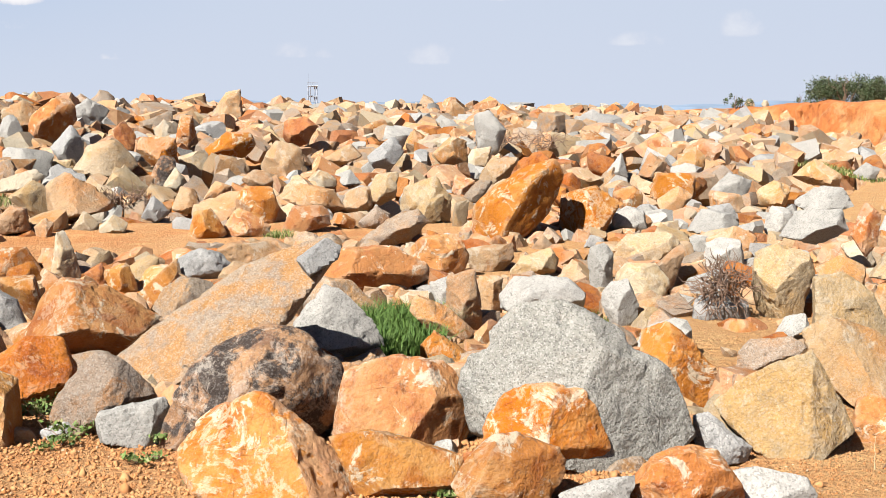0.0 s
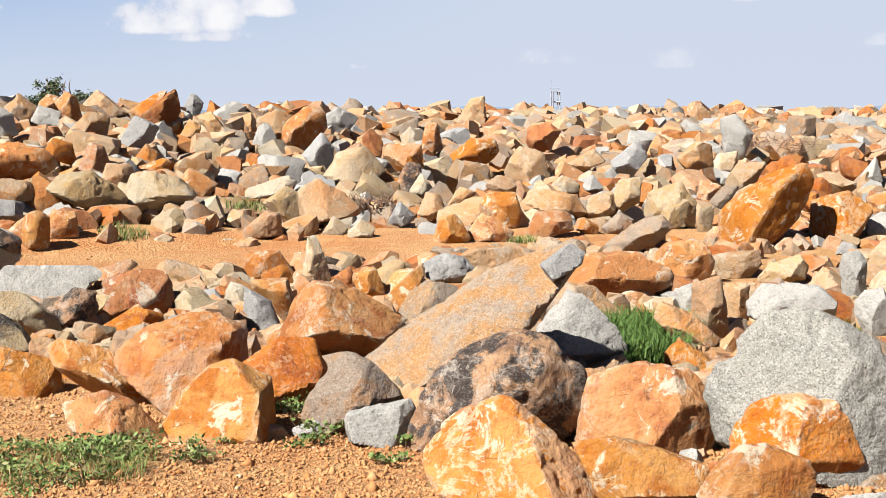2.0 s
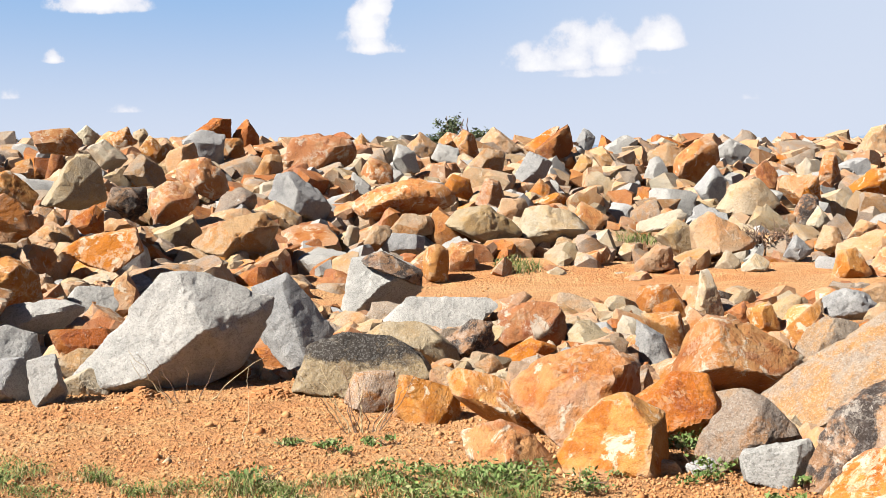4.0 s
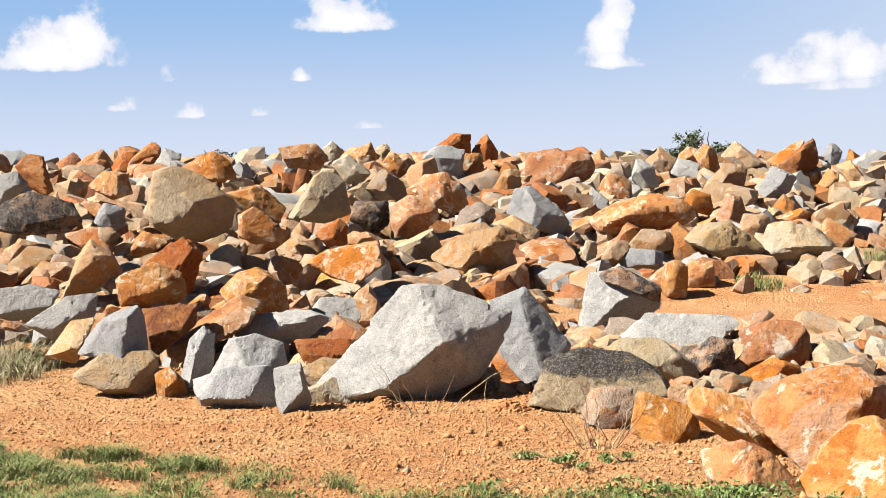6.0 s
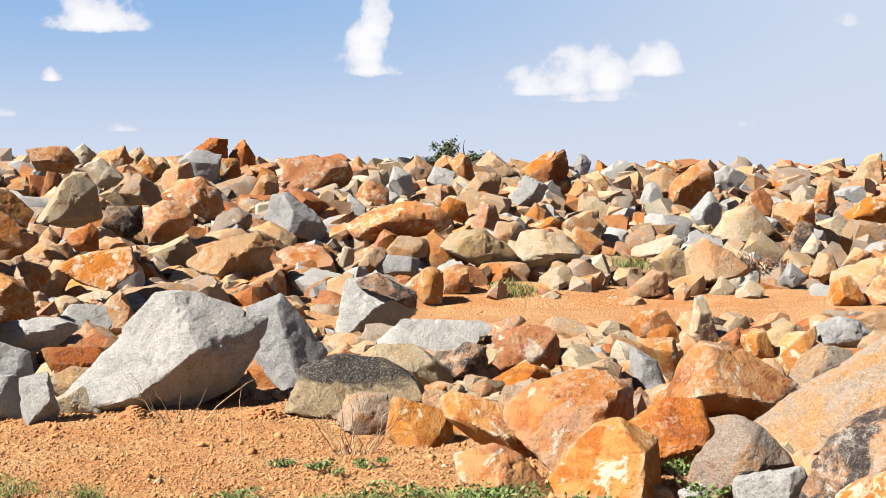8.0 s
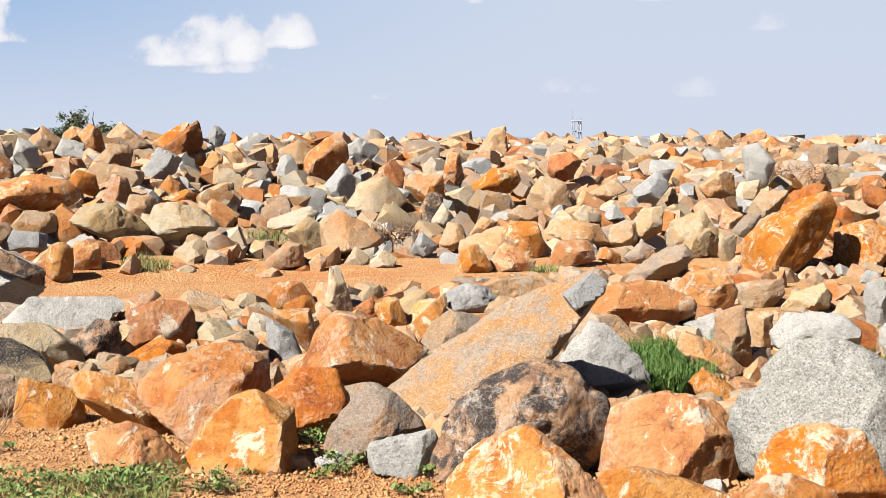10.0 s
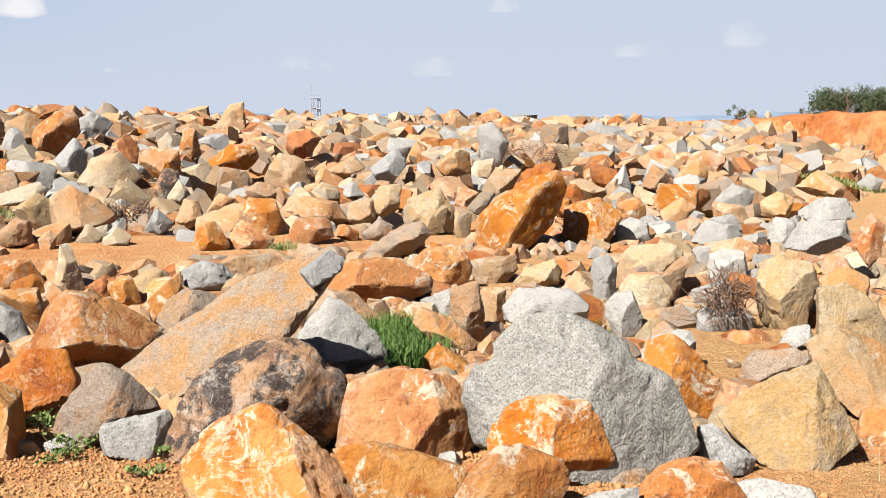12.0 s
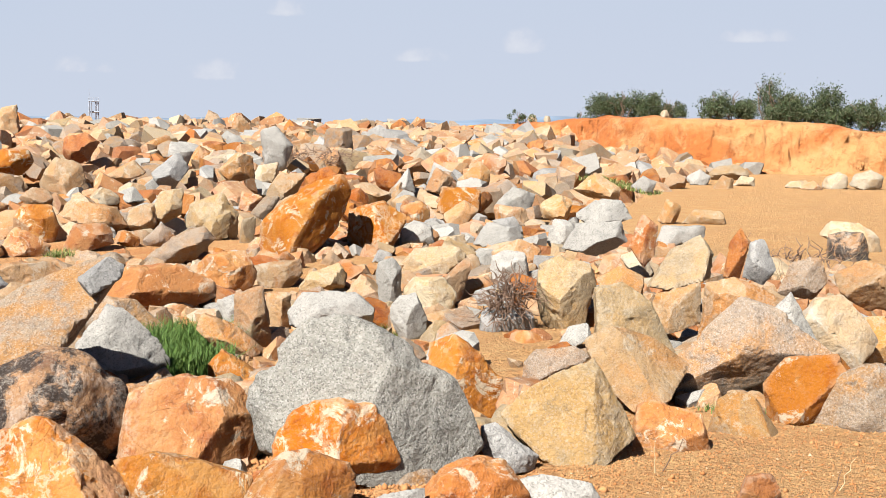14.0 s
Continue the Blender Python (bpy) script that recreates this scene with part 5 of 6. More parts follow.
boulder("tan", 2.27, 7.67, 0.27, -16.5, 0.23, (203, 22, 227, 20.8, 280, 28, 328, 28.2, 55, 17.6, 74, 15.9, 124, 24.5), 701, 60, front=(-0.3, 0.4))
boulder("yellow", 2.51, 8.64, 0.42, -16.1, 0.18, (181, 20.9, 264, 42.6, 304, 40.7, 27, 16.1, 56, 13.6, 103, 19), 702, 60, front=(-0.1, 0.3))
boulder("orange", 3.04, 7.11, 0.21, -23.2, 0.18, (188, 19.2, 242, 28.8, 279, 27.4, 331, 20.9, 40, 26.3, 99, 15.7, 142, 15.3), 703, 60, front=(-0.2, 0.4))
boulder("tan", 2.61, 6.90, 0.14, -20.7, 0.12, (240, 19.9, 286, 21.1, 35, 10.9, 73, 9.17, 123, 9.39, 164, 11.1), 704, 60)
boulder("orange", 2.09, 6.49, 0.15, -17.8, 0.13, (212, 22.3, 279, 20.5, 300, 22.4, 17, 18.4, 76, 10.2, 114, 14.1, 170, 15.3), 705, 60)
boulder("yellow", 3.49, 10.43, 0.55, -18.5, 0.21, (262, 23.3, 286, 16.8, 352, 20.7, 36, 21.3, 118, 13.9, 146, 14.4), 706, 60, front=(-0.45, 0.45))
boulder("tan", 3.04, 9.32, 0.35, -18.0, 0.15, (237, 19.7, 289, 16.3, 1, 18.5, 106, 12.2, 161, 14.8), 707, 60)
boulder("tan", 3.29, 8.70, 0.48, -20.7, 0.14, (258, 49.5, 276, 49.4, 351, 27.9, 67, 11.9, 103, 15.3, 169, 23.7), 708, 60)
boulder("pale", 3.77, 8.39, 0.41, -24.1, 0.14, (226, 37.5, 273, 42.8, 324, 34.4, 42, 14.8, 98, 12.7, 142, 14.7), 709, 60)
boulder("rose", 3.31, 6.93, 0.20, -25.5, 0.19, (238, 29.1, 270, 27.9, 327, 25.5, 36, 19.4, 93, 17.1, 117, 13.9, 157, 18.1), 710, 60)
boulder("red", 4.03, 10.77, 0.60, -20.4, 0.08, (262, 22.4, 347, 7.69, 27, 11.8, 148, 8.59, 170, 6.98), 711, 60)
boulder("blue", 4.01, 10.24, 0.59, -21.3, 0.10, (248, 17.6, 324, 15.2, 23, 9.3, 114, 14.4, 170, 9.47), 712, 160)
boulder("rose", 4.14, 9.65, 0.53, -23.2, 0.14, (262, 17.5, 323, 15.5, 22, 13.8, 109, 11.9, 158, 13.4), 713, 60)
boulder("tan", 4.56, 9.46, 0.49, -25.7, 0.18, (207, 22.5, 240, 18.7, 281, 20.9, 2, 26.1, 77, 14.6, 113, 16.9), 714, 60, under=52)
boulder("grey", 3.48, 8.30, 0.44, -22.7, 0.08, (210, 23.3, 290, 43.2, 29, 5.8, 138, 9.96), 715, 160)
boulder("tan", 2.89, 10.09, 0.46, -15.9, 0.10, (207, 17.1, 267, 12.3, 1, 15.9, 64, 9.08, 118, 9.8), 716, 60)
boulder("orange", 3.63, 11.96, 0.61, -16.8, 0.10, (216, 16.6, 323, 15.2, 354, 9.44, 51, 15.4, 161, 11.7), 717, 60, front=(-0.45, 0.45))
boulder("grey", 3.22, 12.08, 0.63, -14.9, 0.15, (257, 18.7, 298, 17.9, 19, 23.9, 94, 11.7, 151, 21.7), 718, 160, front=(-0.45, 0.45))
boulder("grey", 3.67, 13.51, 0.77, -15.1, 0.14, (237, 21.2, 284, 15.6, 32, 19.4, 84, 11.1, 123, 12.6), 719, 160, front=(-0.45, 0.45))
boulder("tan", 4.14, 8.55, 0.23, -25.8, 0.15, (245, 18.4, 293, 17.5, 29, 14, 99, 14.2, 163, 12.8), 720, 60)
boulder("rose", 2.20, 7.59, 0.09, -16.1, 0.06, (198, 6.32, 290, 9.64, 352, 5.58, 32, 6.3, 119, 8.47), 721, 60)
boulder("orange", 0.92, 16.88, 0.48, -3.1, 0.46, (251, 58.2, 284, 44.3, 318, 34.8, 348, 43.1, 29, 60.7, 107, 37.8, 128, 31.2, 177, 57.1), 760, 40, front=(-0.25, 0.5), rough=0.8)
boulder("orange", 1.78, 17.51, 0.32, -5.8, 0.32, (231, 34.3, 280, 33.3, 332, 32.6, 57, 34.7, 106, 28.1, 176, 32.7), 761, 60, front=(-0.3, 0.4))
boulder("orange", -2.21, 8.47, 0.30, 14.3, 0.29, (222, 31.5, 274, 31.2, 312, 32.6, 58, 25.3, 77, 22.6, 132, 25.3, 157, 25.9), 780, 60, front=(-0.1, 0.6), level=6)
boulder("orange", -2.64, 6.14, 0.17, 23.2, 0.15, (206, 20.7, 258, 22.1, 295, 27.1, 41, 11, 66, 10.6, 104, 14.4), 781, 30)
boulder("orange", -2.19, 6.40, 0.22, 18.8, 0.21, (257, 30.7, 277, 29.5, 335, 26.1, 6, 22.6, 61, 19, 103, 18.2, 132, 17.5, 151, 20.8), 782, 30, front=(-0.35, 0.4), rough=0.8)
boulder("orange", -2.67, 7.22, 0.37, 20.0, 0.22, (231, 35.8, 291, 33.8, 359, 31, 57, 21.3, 91, 13.9, 112, 15.7, 134, 23), 783, 40, front=(-0.2, 0.5))
boulder("red", -2.07, 7.10, 0.28, 16.1, 0.17, (222, 26.7, 288, 26.2, 333, 19.4, 26, 16.8, 85, 13.4, 124, 14.6), 784, 40, front=(-0.3, 0.4))

# ---- rubble between the boulders ----
HERO = np.array(HEROES)
INNER = ((-26, -20, -14, -10, 0, 4, 10, 17, 25, 31, 36, 42, 46, 52), (7.6, 7.6, 6.8, 5.6, 5.6, 6.3, 6.9, 7.2, 8.5, 9.6, 10.1, 10.9, 11.6, 12.8))
OUTER = ((-26, -20, -14, -8, 0, 8, 17, 24, 32, 36, 56), (15, 15.5, 21, 20, 17.2, 14.6, 13.5, 12.6, 13.2, 14.2, 14.2))


def hides(a, d, top, half=0.0):
    """Whether a stone at a, d whose top stands at that height would cover more than the foot of a placed boulder behind it."""
    slope = (top - EYE) / d
    return bool(((np.abs(HERO[:, 0] - a) < HERO[:, 2] * 0.92 + half) & (d < HERO[:, 1] + 0.05) & (slope > HERO[:, 3] + 0.13 * (HERO[:, 4] - HERO[:, 3]))
                 & (slope < HERO[:, 4] + 0.02)).any())


def heap(rng, kind, count, place, label, level):
    """One mesh of many small broken stones of a kind, each set by place()."""
    vs, fs, base = [], [], 0
    for k in range(count):
        spot = place(rng)
        if spot is None:
            continue
        x, y, lift, s = spot
        size = s * np.array([rng.uniform(0.75, 1.35), rng.uniform(0.75, 1.2), rng.uniform(0.55, 0.95)])
        far = math.hypot(x, y)
        if s / far > 0.0105:
            near = 4 if s / far > 0.03 else 3
            v, f = cut_stone(near, random_planes(rng, rng.randint(4, 9), size, 0.5), 150, 0.9, rng)
        else:
            v, f = split_stone(random_planes(rng, rng.randint(8, 12), size * 1.06, 0.38))
        v = v @ np.array(Euler((rng.uniform(-0.55, 0.55), rng.uniform(-0.55, 0.55), rng.uniform(-3, 3))).to_matrix()).T
        v += (x, y, at_land(x, y) + lift)
        vs.append(v), fs.append(f + base)
        base += len(v)
    if vs:
        ob = new("rubble", mesh_from("rubble", np.vstack(vs), np.vstack(fs), RUBBLE[kind], "edges"))
        tagged(ob, label, "rubble", kind="stuff")


def pile_spot(rng):
    a = rng.uniform(-22, 56)
    if a < -13 and rng.rand() < 0.55:
        return None
    if a > 16 and rng.rand() < 0.30:
        return None
    t0, t1 = float(toe(a)), float(crest(a)[0])
    d = math.sqrt(rng.uniform((t0 + 0.2) ** 2, (t1 + 1.5) ** 2))
    deepness = (d - t0) / (t1 - t0)
    x, y = -d * math.sin(radians(a)), d * math.cos(radians(a))
    if d < 33:
        s, lift = rng.uniform(0.12, 0.31), rng.uniform(-0.30, 0.04)
        if d > 20 and rng.rand() < 0.12:
            s *= 1.4
        while hides(a, d, at_land(x, y) + lift + s * 0.6, math.degrees(s * 0.7 / d)):
            s, lift = s * 0.9, lift - 0.07
            if lift < -0.42:
                return None
    else:
        s, lift = rng.uniform(0.18, 0.44), rng.uniform(-0.20, 0.06)
    if deepness > 0.9:
        lift += 0.06
    return x, y, lift, s


def field_spot(rng, grey):
    a = rng.uniform(-26, 56)
    if grey and 2 < a < 36 and rng.rand() < 0.75:
        return None
    d = rng.uniform(float(np.interp(a, *INNER)) + 0.3, float(np.interp(a, *OUTER)))
    if (-17 < a < -9 and 7.6 < d < 11 and rng.rand() < 0.75) or (0 < a < 4 and 8.4 < d < 11):
        return None
    s = rng.uniform(0.05, 0.22)
    x, y = -d * math.sin(radians(a)), d * math.cos(radians(a))
    while hides(a, d, at_land(x, y) + s * 0.8, math.degrees(s * 0.7 / d)):
        s *= 0.82
        if s < 0.03:
            return None
    return x, y, s * 0.15, s


rng = np.random.RandomState(11)
for kind, share in (("orange", 0.25), ("tan", 0.26), ("grey", 0.10), ("rose", 0.14), ("pale", 0.03), ("red", 0.12), ("yellow", 0.06), ("blue", 0.04)):
    heap(rng, kind, int(5000 * share), pile_spot, "broken %s granite rubble filling the stone pile" % kind, 3)
    heap(rng, kind, int(3000 * share), lambda r: field_spot(r, kind in ("grey", "blue", "pale")), "small broken %s granite pieces lying between boulders" % kind, 3)


def clods():
    """Loose clods and gravel on the bare soil."""
    rng = np.random.RandomState(23)
    n = 85000
    a = rng.uniform(-30, 58, n)
    near = np.interp(a, *INNER)
    d = np.where(rng.rand(n) < 0.88, 4.8 + (near - 3.9) * rng.rand(n), near + (20 - near) * rng.rand(n))
    s = (0.0032 + 0.0080 * rng.rand(n) ** 3) * np.where(rng.rand(n) < 0.014, 2.3, 1.0) * np.where(a < -8, 0.72, np.where(a > 12, 1.15, 1.0))
    x, y = -d * np.sin(np.radians(a)), d * np.cos(np.radians(a))
    at = np.stack([x, y, floor_under(x, y) + s * 0.25], 1)
    eight = np.array([(1, 0, 0), (-1, 0, 0), (0, 1, 0), (0, -1, 0), (0, 0, 1), (0, 0, -1)], dtype=float)
    side = np.array([(0, 2, 4), (2, 1, 4), (1, 3, 4), (3, 0, 4), (2, 0, 5), (1, 2, 5), (3, 1, 5), (0, 3, 5)])
    v = eight[None] * rng.uniform(0.8, 1.25, (n, 6, 1)) + rng.uniform(-0.38, 0.38, (n, 6, 3))
    v = v * s[:, None, None] * np.stack([rng.uniform(0.8, 1.4, n), rng.uniform(0.8, 1.4, n), rng.uniform(0.8, 1.15, n)], 1)[:, None, :]
    c, q = np.cos(a * 40.0)[:, None], np.sin(a * 40.0)[:, None]
    v = np.stack([v[:, :, 0] * c - v[:, :, 1] * q, v[:, :, 0] * q + v[:, :, 1] * c, v[:, :, 2]], 2) + at[:, None, :]
    f = side[None] + (np.arange(n) * 6)[:, None, None]
    ob = new("soil_clods", mesh_from("soil_clods", v.reshape(-1, 3), f.reshape(-1, 3), CLOD, True))
    tagged(ob, "loose crumbly clods and gravel of orange soil", "gravel", kind="stuff")


def soil_mound(a, d, wide, tall, seed):
    """A small heap of crumbled red earth."""
    rng = np.random.RandomState(seed)
    x, y = -d * math.sin(radians(a)), d * math.cos(radians(a))
    vs, fs, base = [], [], 0
    for k in range(420):
        r, t = wide * rng.rand() ** 0.7, rng.uniform(0, 6.283)
        v, f = split_stone(random_planes(rng, 3, (1, 0.9, 0.8), 0.5))
        v = v * rng.uniform(0.008, 0.026) + (r * math.cos(t), r * math.sin(t), tall * max(0, 1 - (r / wide) ** 1.3) * rng.uniform(0.7, 1.0))
        vs.append(v), fs.append(f + base)
        base += len(v)
    ob = new("soil_mound", mesh_from("soil_mound", np.vstack(vs), np.vstack(fs), CLOD, False))
    ob.matrix_world = pose(x, y, at_land(x, y) - 0.01)
    tagged(ob, "small heap of crumbled red earth by the grey slab", "soil heap", kind="stuff")


clods()
soil_mound(38.2, 9.45, 0.14, 0.10, 4)
soil_mound(33.2, 9.35, 0.16, 0.06, 5)

# ---- far land, bank, bushes, tower ----


def at_angle(a, d):
    return -d * math.sin(radians(a)), d * math.cos(radians(a))


def far_hills():
    az = np.linspace(-180, 180, 721)
    top = 10 + 4 * np.sin(az * 0.31) + 3 * np.sin(az * 0.83 + 1) + 2 * np.sin(az * 2.3)
    top += 52 * np.exp(-((az - 53) / 3.6) ** 2) + 8 * np.exp(-((az + 13) / 5) ** 2)
    rows = []
    for k, (r, h) in enumerate(((3300, -0.4), (3400, 0.45), (3550, 1.0), (3900, 0.8))):
        rows.append(np.stack([-r * np.sin(np.radians(az)), r * np.cos(np.radians(az)), np.maximum(top, 3) * h - (20 if k == 0 else 0)], 1))
    v = np.vstack(rows)
    n = len(az)
    f = np.array([[i * n + j, (i + 1) * n + j, (i + 1) * n + j + 1, i * n + j + 1] for i in range(3) for j in range(n - 1)])
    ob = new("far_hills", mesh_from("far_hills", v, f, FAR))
    tagged(ob, "low hills along the horizon, tinted blue for haze", "hills", kind="structure")


far_hills()

BANK_TOP = ((-42, -30, -26, -23, -19, -15, -11.5, -9, -7), (1.2, 1.3, 1.4, 1.7, 1.86, 1.92, 1.60, 1.5, 1.2))


def earth_bank():
    a = np.linspace(-42, -6.5, 330)
    foot = np.interp(a, [-42, -25, -17, -11, -6.5], [47, 49, 50, 60, 66])
    top = np.interp(a, *BANK_TOP)
    prof = ((-0.5, -0.15), (0.0, 0.02), (0.5, 0.12), (0.75, 0.3), (0.95, 0.5), (1.1, 0.7), (1.2, 0.86), (1.35, 0.97), (1.6, 1.0), (2.6, 1.03), (6, 1.0), (14, 0.9), (30, 0.2), (36, -0.3))
    P = []
    for k, (dd, hh) in enumerate(prof):
        face = 1.0 if 0.3 < dd < 1.5 else 0.3
        q = np.stack([a * 0.9, np.full_like(a, k * 0.35), np.full_like(a, 3.0)], 1)
        r = foot + dd + octaves(q * 3.4 * (1, 2.6, 1), 4) * 0.38 * face + octaves(q * 0.25 + 9, 2) * 0.8
        z = top * hh + octaves(q * 1.3 + 4, 3) * 0.06
        P.append(np.stack([-r * np.sin(np.radians(a)), r * np.cos(np.radians(a)), z], 1))
    v = np.vstack(P)
    n = len(a)
    f = np.array([[i * n + j, i * n + j + 1, (i + 1) * n + j + 1, (i + 1) * n + j] for i in range(len(prof) - 1) for j in range(n - 1)])
    ob = new("earth_bank", mesh_from("earth_bank", v, f[:, ::-1], BANK))
    tagged(ob, "cut bank of red and ochre earth with crumbling face", "bank", kind="structure")


earth_bank()


def blades(rng, n, spread, tall, wide, lean, flat=False):
    """Curved tapering grass blades as one mesh."""
    vs, fs = [], []
    for k in range(n):
        r, t = spread * math.sqrt(rng.rand()), rng.uniform(0, 6.283)
        bx, by = r * math.cos(t), r * math.sin(t)
        h, w, d = tall * rng.uniform(0.45, 1.0), wide * rng.uniform(0.6, 1.2), rng.uniform(0, 6.283)
        lx, ly = lean * h * rng.uniform(0.2, 1.0) * math.cos(d), lean * h * rng.uniform(0.2, 1.0) * math.sin(d)
        px, py = -math.sin(d) * w, math.cos(d) * w
        b = len(vs)
        for q, ww in ((0, 1), (0.5, 0.8), (1.0, 0.06)):
            cx, cy, cz = bx + lx * q * q, by + ly * q * q, h * q * (1 - 0.2 * q * lean)
            vs += [(cx - px * ww, cy - py * ww, cz - 0.01), (cx + px * ww, cy + py * ww, cz - 0.01)]
        fs += [(b, b + 1, b + 3, b + 2), (b + 2, b + 3, b + 5, b + 4)]
    return np.array(vs), np.array(fs)


def leaves(rng, centre, radius, n, size):
    """Small leaves scattered through uneven clumps round a centre."""
    c = rng.randn(max(3, n // 45), 3)
    c /= np.linalg.norm(c, axis=1)[:, None]
    c = np.array(centre) + c * np.array(radius) * (0.25 + 0.72 * rng.rand(len(c), 1))
    p = c[rng.randint(len(c), size=n)] + rng.randn(n, 3) * np.array(radius) * 0.17
    d1 = rng.randn(n, 3)
    d1 /= np.linalg.norm(d1, axis=1)[:, None]
    d2 = np.cross(d1, rng.randn(n, 3))
    d2 /= np.linalg.norm(d2, axis=1)[:, None]
    s = size * rng.uniform(0.6, 1.3, (n, 1))
    v = np.stack([p - d1 * s, p + d2 * s * 0.45, p + d1 * s, p - d2 * s * 0.45], 1).reshape(-1, 3)
    return v, np.arange(4 * n).reshape(-1, 4)


def stick(p0, p1, r0, r1, rng, bend=0.1, seg=5, sides=5):
    """A tapered, slightly crooked twig."""
    p0, p1 = np.array(p0, dtype=float), np.array(p1, dtype=float)
    ax = p1 - p0
    ln = np.linalg.norm(ax)
    u = np.cross(ax, (0.3, 0.9, 0.2))
    u /= np.linalg.norm(u)
    w = np.cross(ax / ln, u)
    off = rng.randn(seg + 1, 2) * bend * ln * 0.25
    off[0] = 0
    vs = []
    for i in range(seg + 1):
        q = i / seg
        c = p0 + ax * q + u * off[i, 0] + w * off[i, 1]
        r = r0 + (r1 - r0) * q
        for j in range(sides):
            t = 6.2832 * j / sides
            vs.append(c + (u * math.cos(t) + w * math.sin(t)) * r)
    fs = [[i * sides + j, i * sides + (j + 1) % sides, (i + 1) * sides + (j + 1) % sides, (i + 1) * sides + j] for i in range(seg) for j in range(sides)]
    return np.array(vs), np.array(fs)


def joined(pieces):
    vs, fs, b = [], [], 0
    for v, f in pieces:
        vs.append(v), fs.append(f + b)
        b += len(v)
    return np.vstack(vs), np.vstack(fs)


def part(name, pieces, mat, parent, label="", smooth=True):
    v, f = joined(pieces)
    ob = new(name, mesh_from(name, v, f, mat, smooth))
    ob.parent = parent
    if label:
        ob["label"] = label
    return ob


def bush(a, d, z, wide, tall, seed, label, n=2600, leaf=0.045):
    rng = np.random.RandomState(seed)
    x, y = at_angle(a, d)
    root = new("bush")
    root.matrix_world = pose(x, y, z, 0, 0, a)
    stems = []
    for k in range(9):
        t = rng.uniform(0, 6.283)
        tip = (wide * 0.6 * rng.rand() * math.cos(t) * 1.2, wide * 0.5 * rng.rand() * math.sin(t), tall * rng.uniform(0.5, 0.85))
        stems.append(stick((0.1 * math.cos(t), 0.1 * math.sin(t), -0.15), tip, 0.03, 0.006, rng, 0.25))
    for st in stems:
        part("stem", [st], TWIG, root)
    lumps = []
    m = max(3, int(wide * 3.2))
    for k in range(m):
        cx = wide * (k + 0.5 + rng.uniform(-0.3, 0.3)) / m * 2 - wide
        hh = tall * rng.uniform(0.62, 1.0) * (1 - 0.35 * (abs(cx) / wide) ** 2)
        lumps.append(leaves(rng, (cx, rng.uniform(-0.4, 0.4), hh * 0.46), (wide / m * 1.7, 0.55, hh * 0.50), n // m, leaf))
    part("crown", lumps, BUSH, root, "dense small dull-green leaves with gaps", smooth=False)
    return tagged(root, label, "bush", "bushes along the skyline")


for a, d, wide, up, seed in ((-15.9, 56, 1.45, 1.45, 3), (-19.9, 56, 1.0, 1.55, 4), (-21.5, 58, 1.0, 2.15, 5), (-23.5, 57, 1.6, 1.9, 6),
                             (-25.4, 56, 1.3, 1.7, 7), (-17.6, 58, 0.6, 1.1, 8), (-27.7, 57, 1.6, 1.7, 9), (-22.4, 57, 0.9, 1.5, 10)):
    bush(a, d, float(np.interp(a, *BANK_TOP)) - 0.05, wide, up, seed, "dull green thorny bush on top of the earth bank", int(8200 * wide))
for a, d, wide, up, seed in ((-11.8, 60, 0.55, 0.95, 12), (-14.1, 58, 0.65, 0.85, 13)):
    bush(a, d, 1.5, wide, up, seed, "sparse small green bush on the earth bank", 500)
bush(25.1, 30, 1.6, 0.6, 0.85, 14, "dark green bush behind the stone pile", 2200, 0.04)
bush(42.6, 28, 1.6, 0.6, 0.62, 15, "low green shrub behind the stone pile", 700, 0.035)
bush(44.5, 28, 1.6, 0.5, 0.62, 16, "low green shrub behind the stone pile", 300, 0.035)


def tower():
    rng = np.random.RandomState(2)
    x, y = at_angle(5.33, 450)
    root = new("tower")
    root.matrix_world = pose(x, y, -5, 0, 0, 5)
    for sx in (-1.35, -0.7, 0.7, 1.35):
        part("leg", [stick((sx, 0.6 * math.copysign(1, sx), 0), (sx, 0.6 * math.copysign(1, sx), 13.0), 0.24, 0.22, rng, 0.0, 2, 6)], STEEL, root)
    for z in (9.6, 12.9):
        b = [stick((-1.7, 0, z), (1.7, 0, z), 0.25, 0.25, rng, 0.0, 1, 4)]
        part("platform" if z > 12 else "crossbeam", b, STEEL, root)
    part("mast", [stick((-1.3, 0, 13), (-1.3, 0, 17.0), 0.07, 0.03, rng, 0.0, 2, 5)], STEEL, root)
    for k in range(5):
        part("post", [stick((-1.5 + 0.75 * k, 0, 13), (-1.5 + 0.75 * k, 0, 14.0), 0.06, 0.06, rng, 0.0, 1, 4)], STEEL, root)
    part("handrail", [stick((-1.6, 0, 14.0), (1.6, 0, 14.0), 0.06, 0.06, rng, 0.0, 1, 4)], STEEL, root)
    tagged(root, "pale steel lattice tower far off in haze", "tower")


tower()

# ---- grass, weeds and dry stalks ----


def tuft(kind, a, d, spread, tall, n, seed, label, mat, lean=0.8, wide=0.004):
    rng = np.random.RandomState(seed)
    x, y = at_angle(a, d)
    v, f = blades(rng, n, spread, tall, wide, lean)
    v[:, 2] += land(v[:, 0] + x, v[:, 1] + y) - at_land(x, y)
    ob = new(kind, mesh_from(kind, v, f, mat, False))
    ob.matrix_world = pose(x, y, at_land(x, y))
    return tagged(ob, label, "grass", kind="stuff")


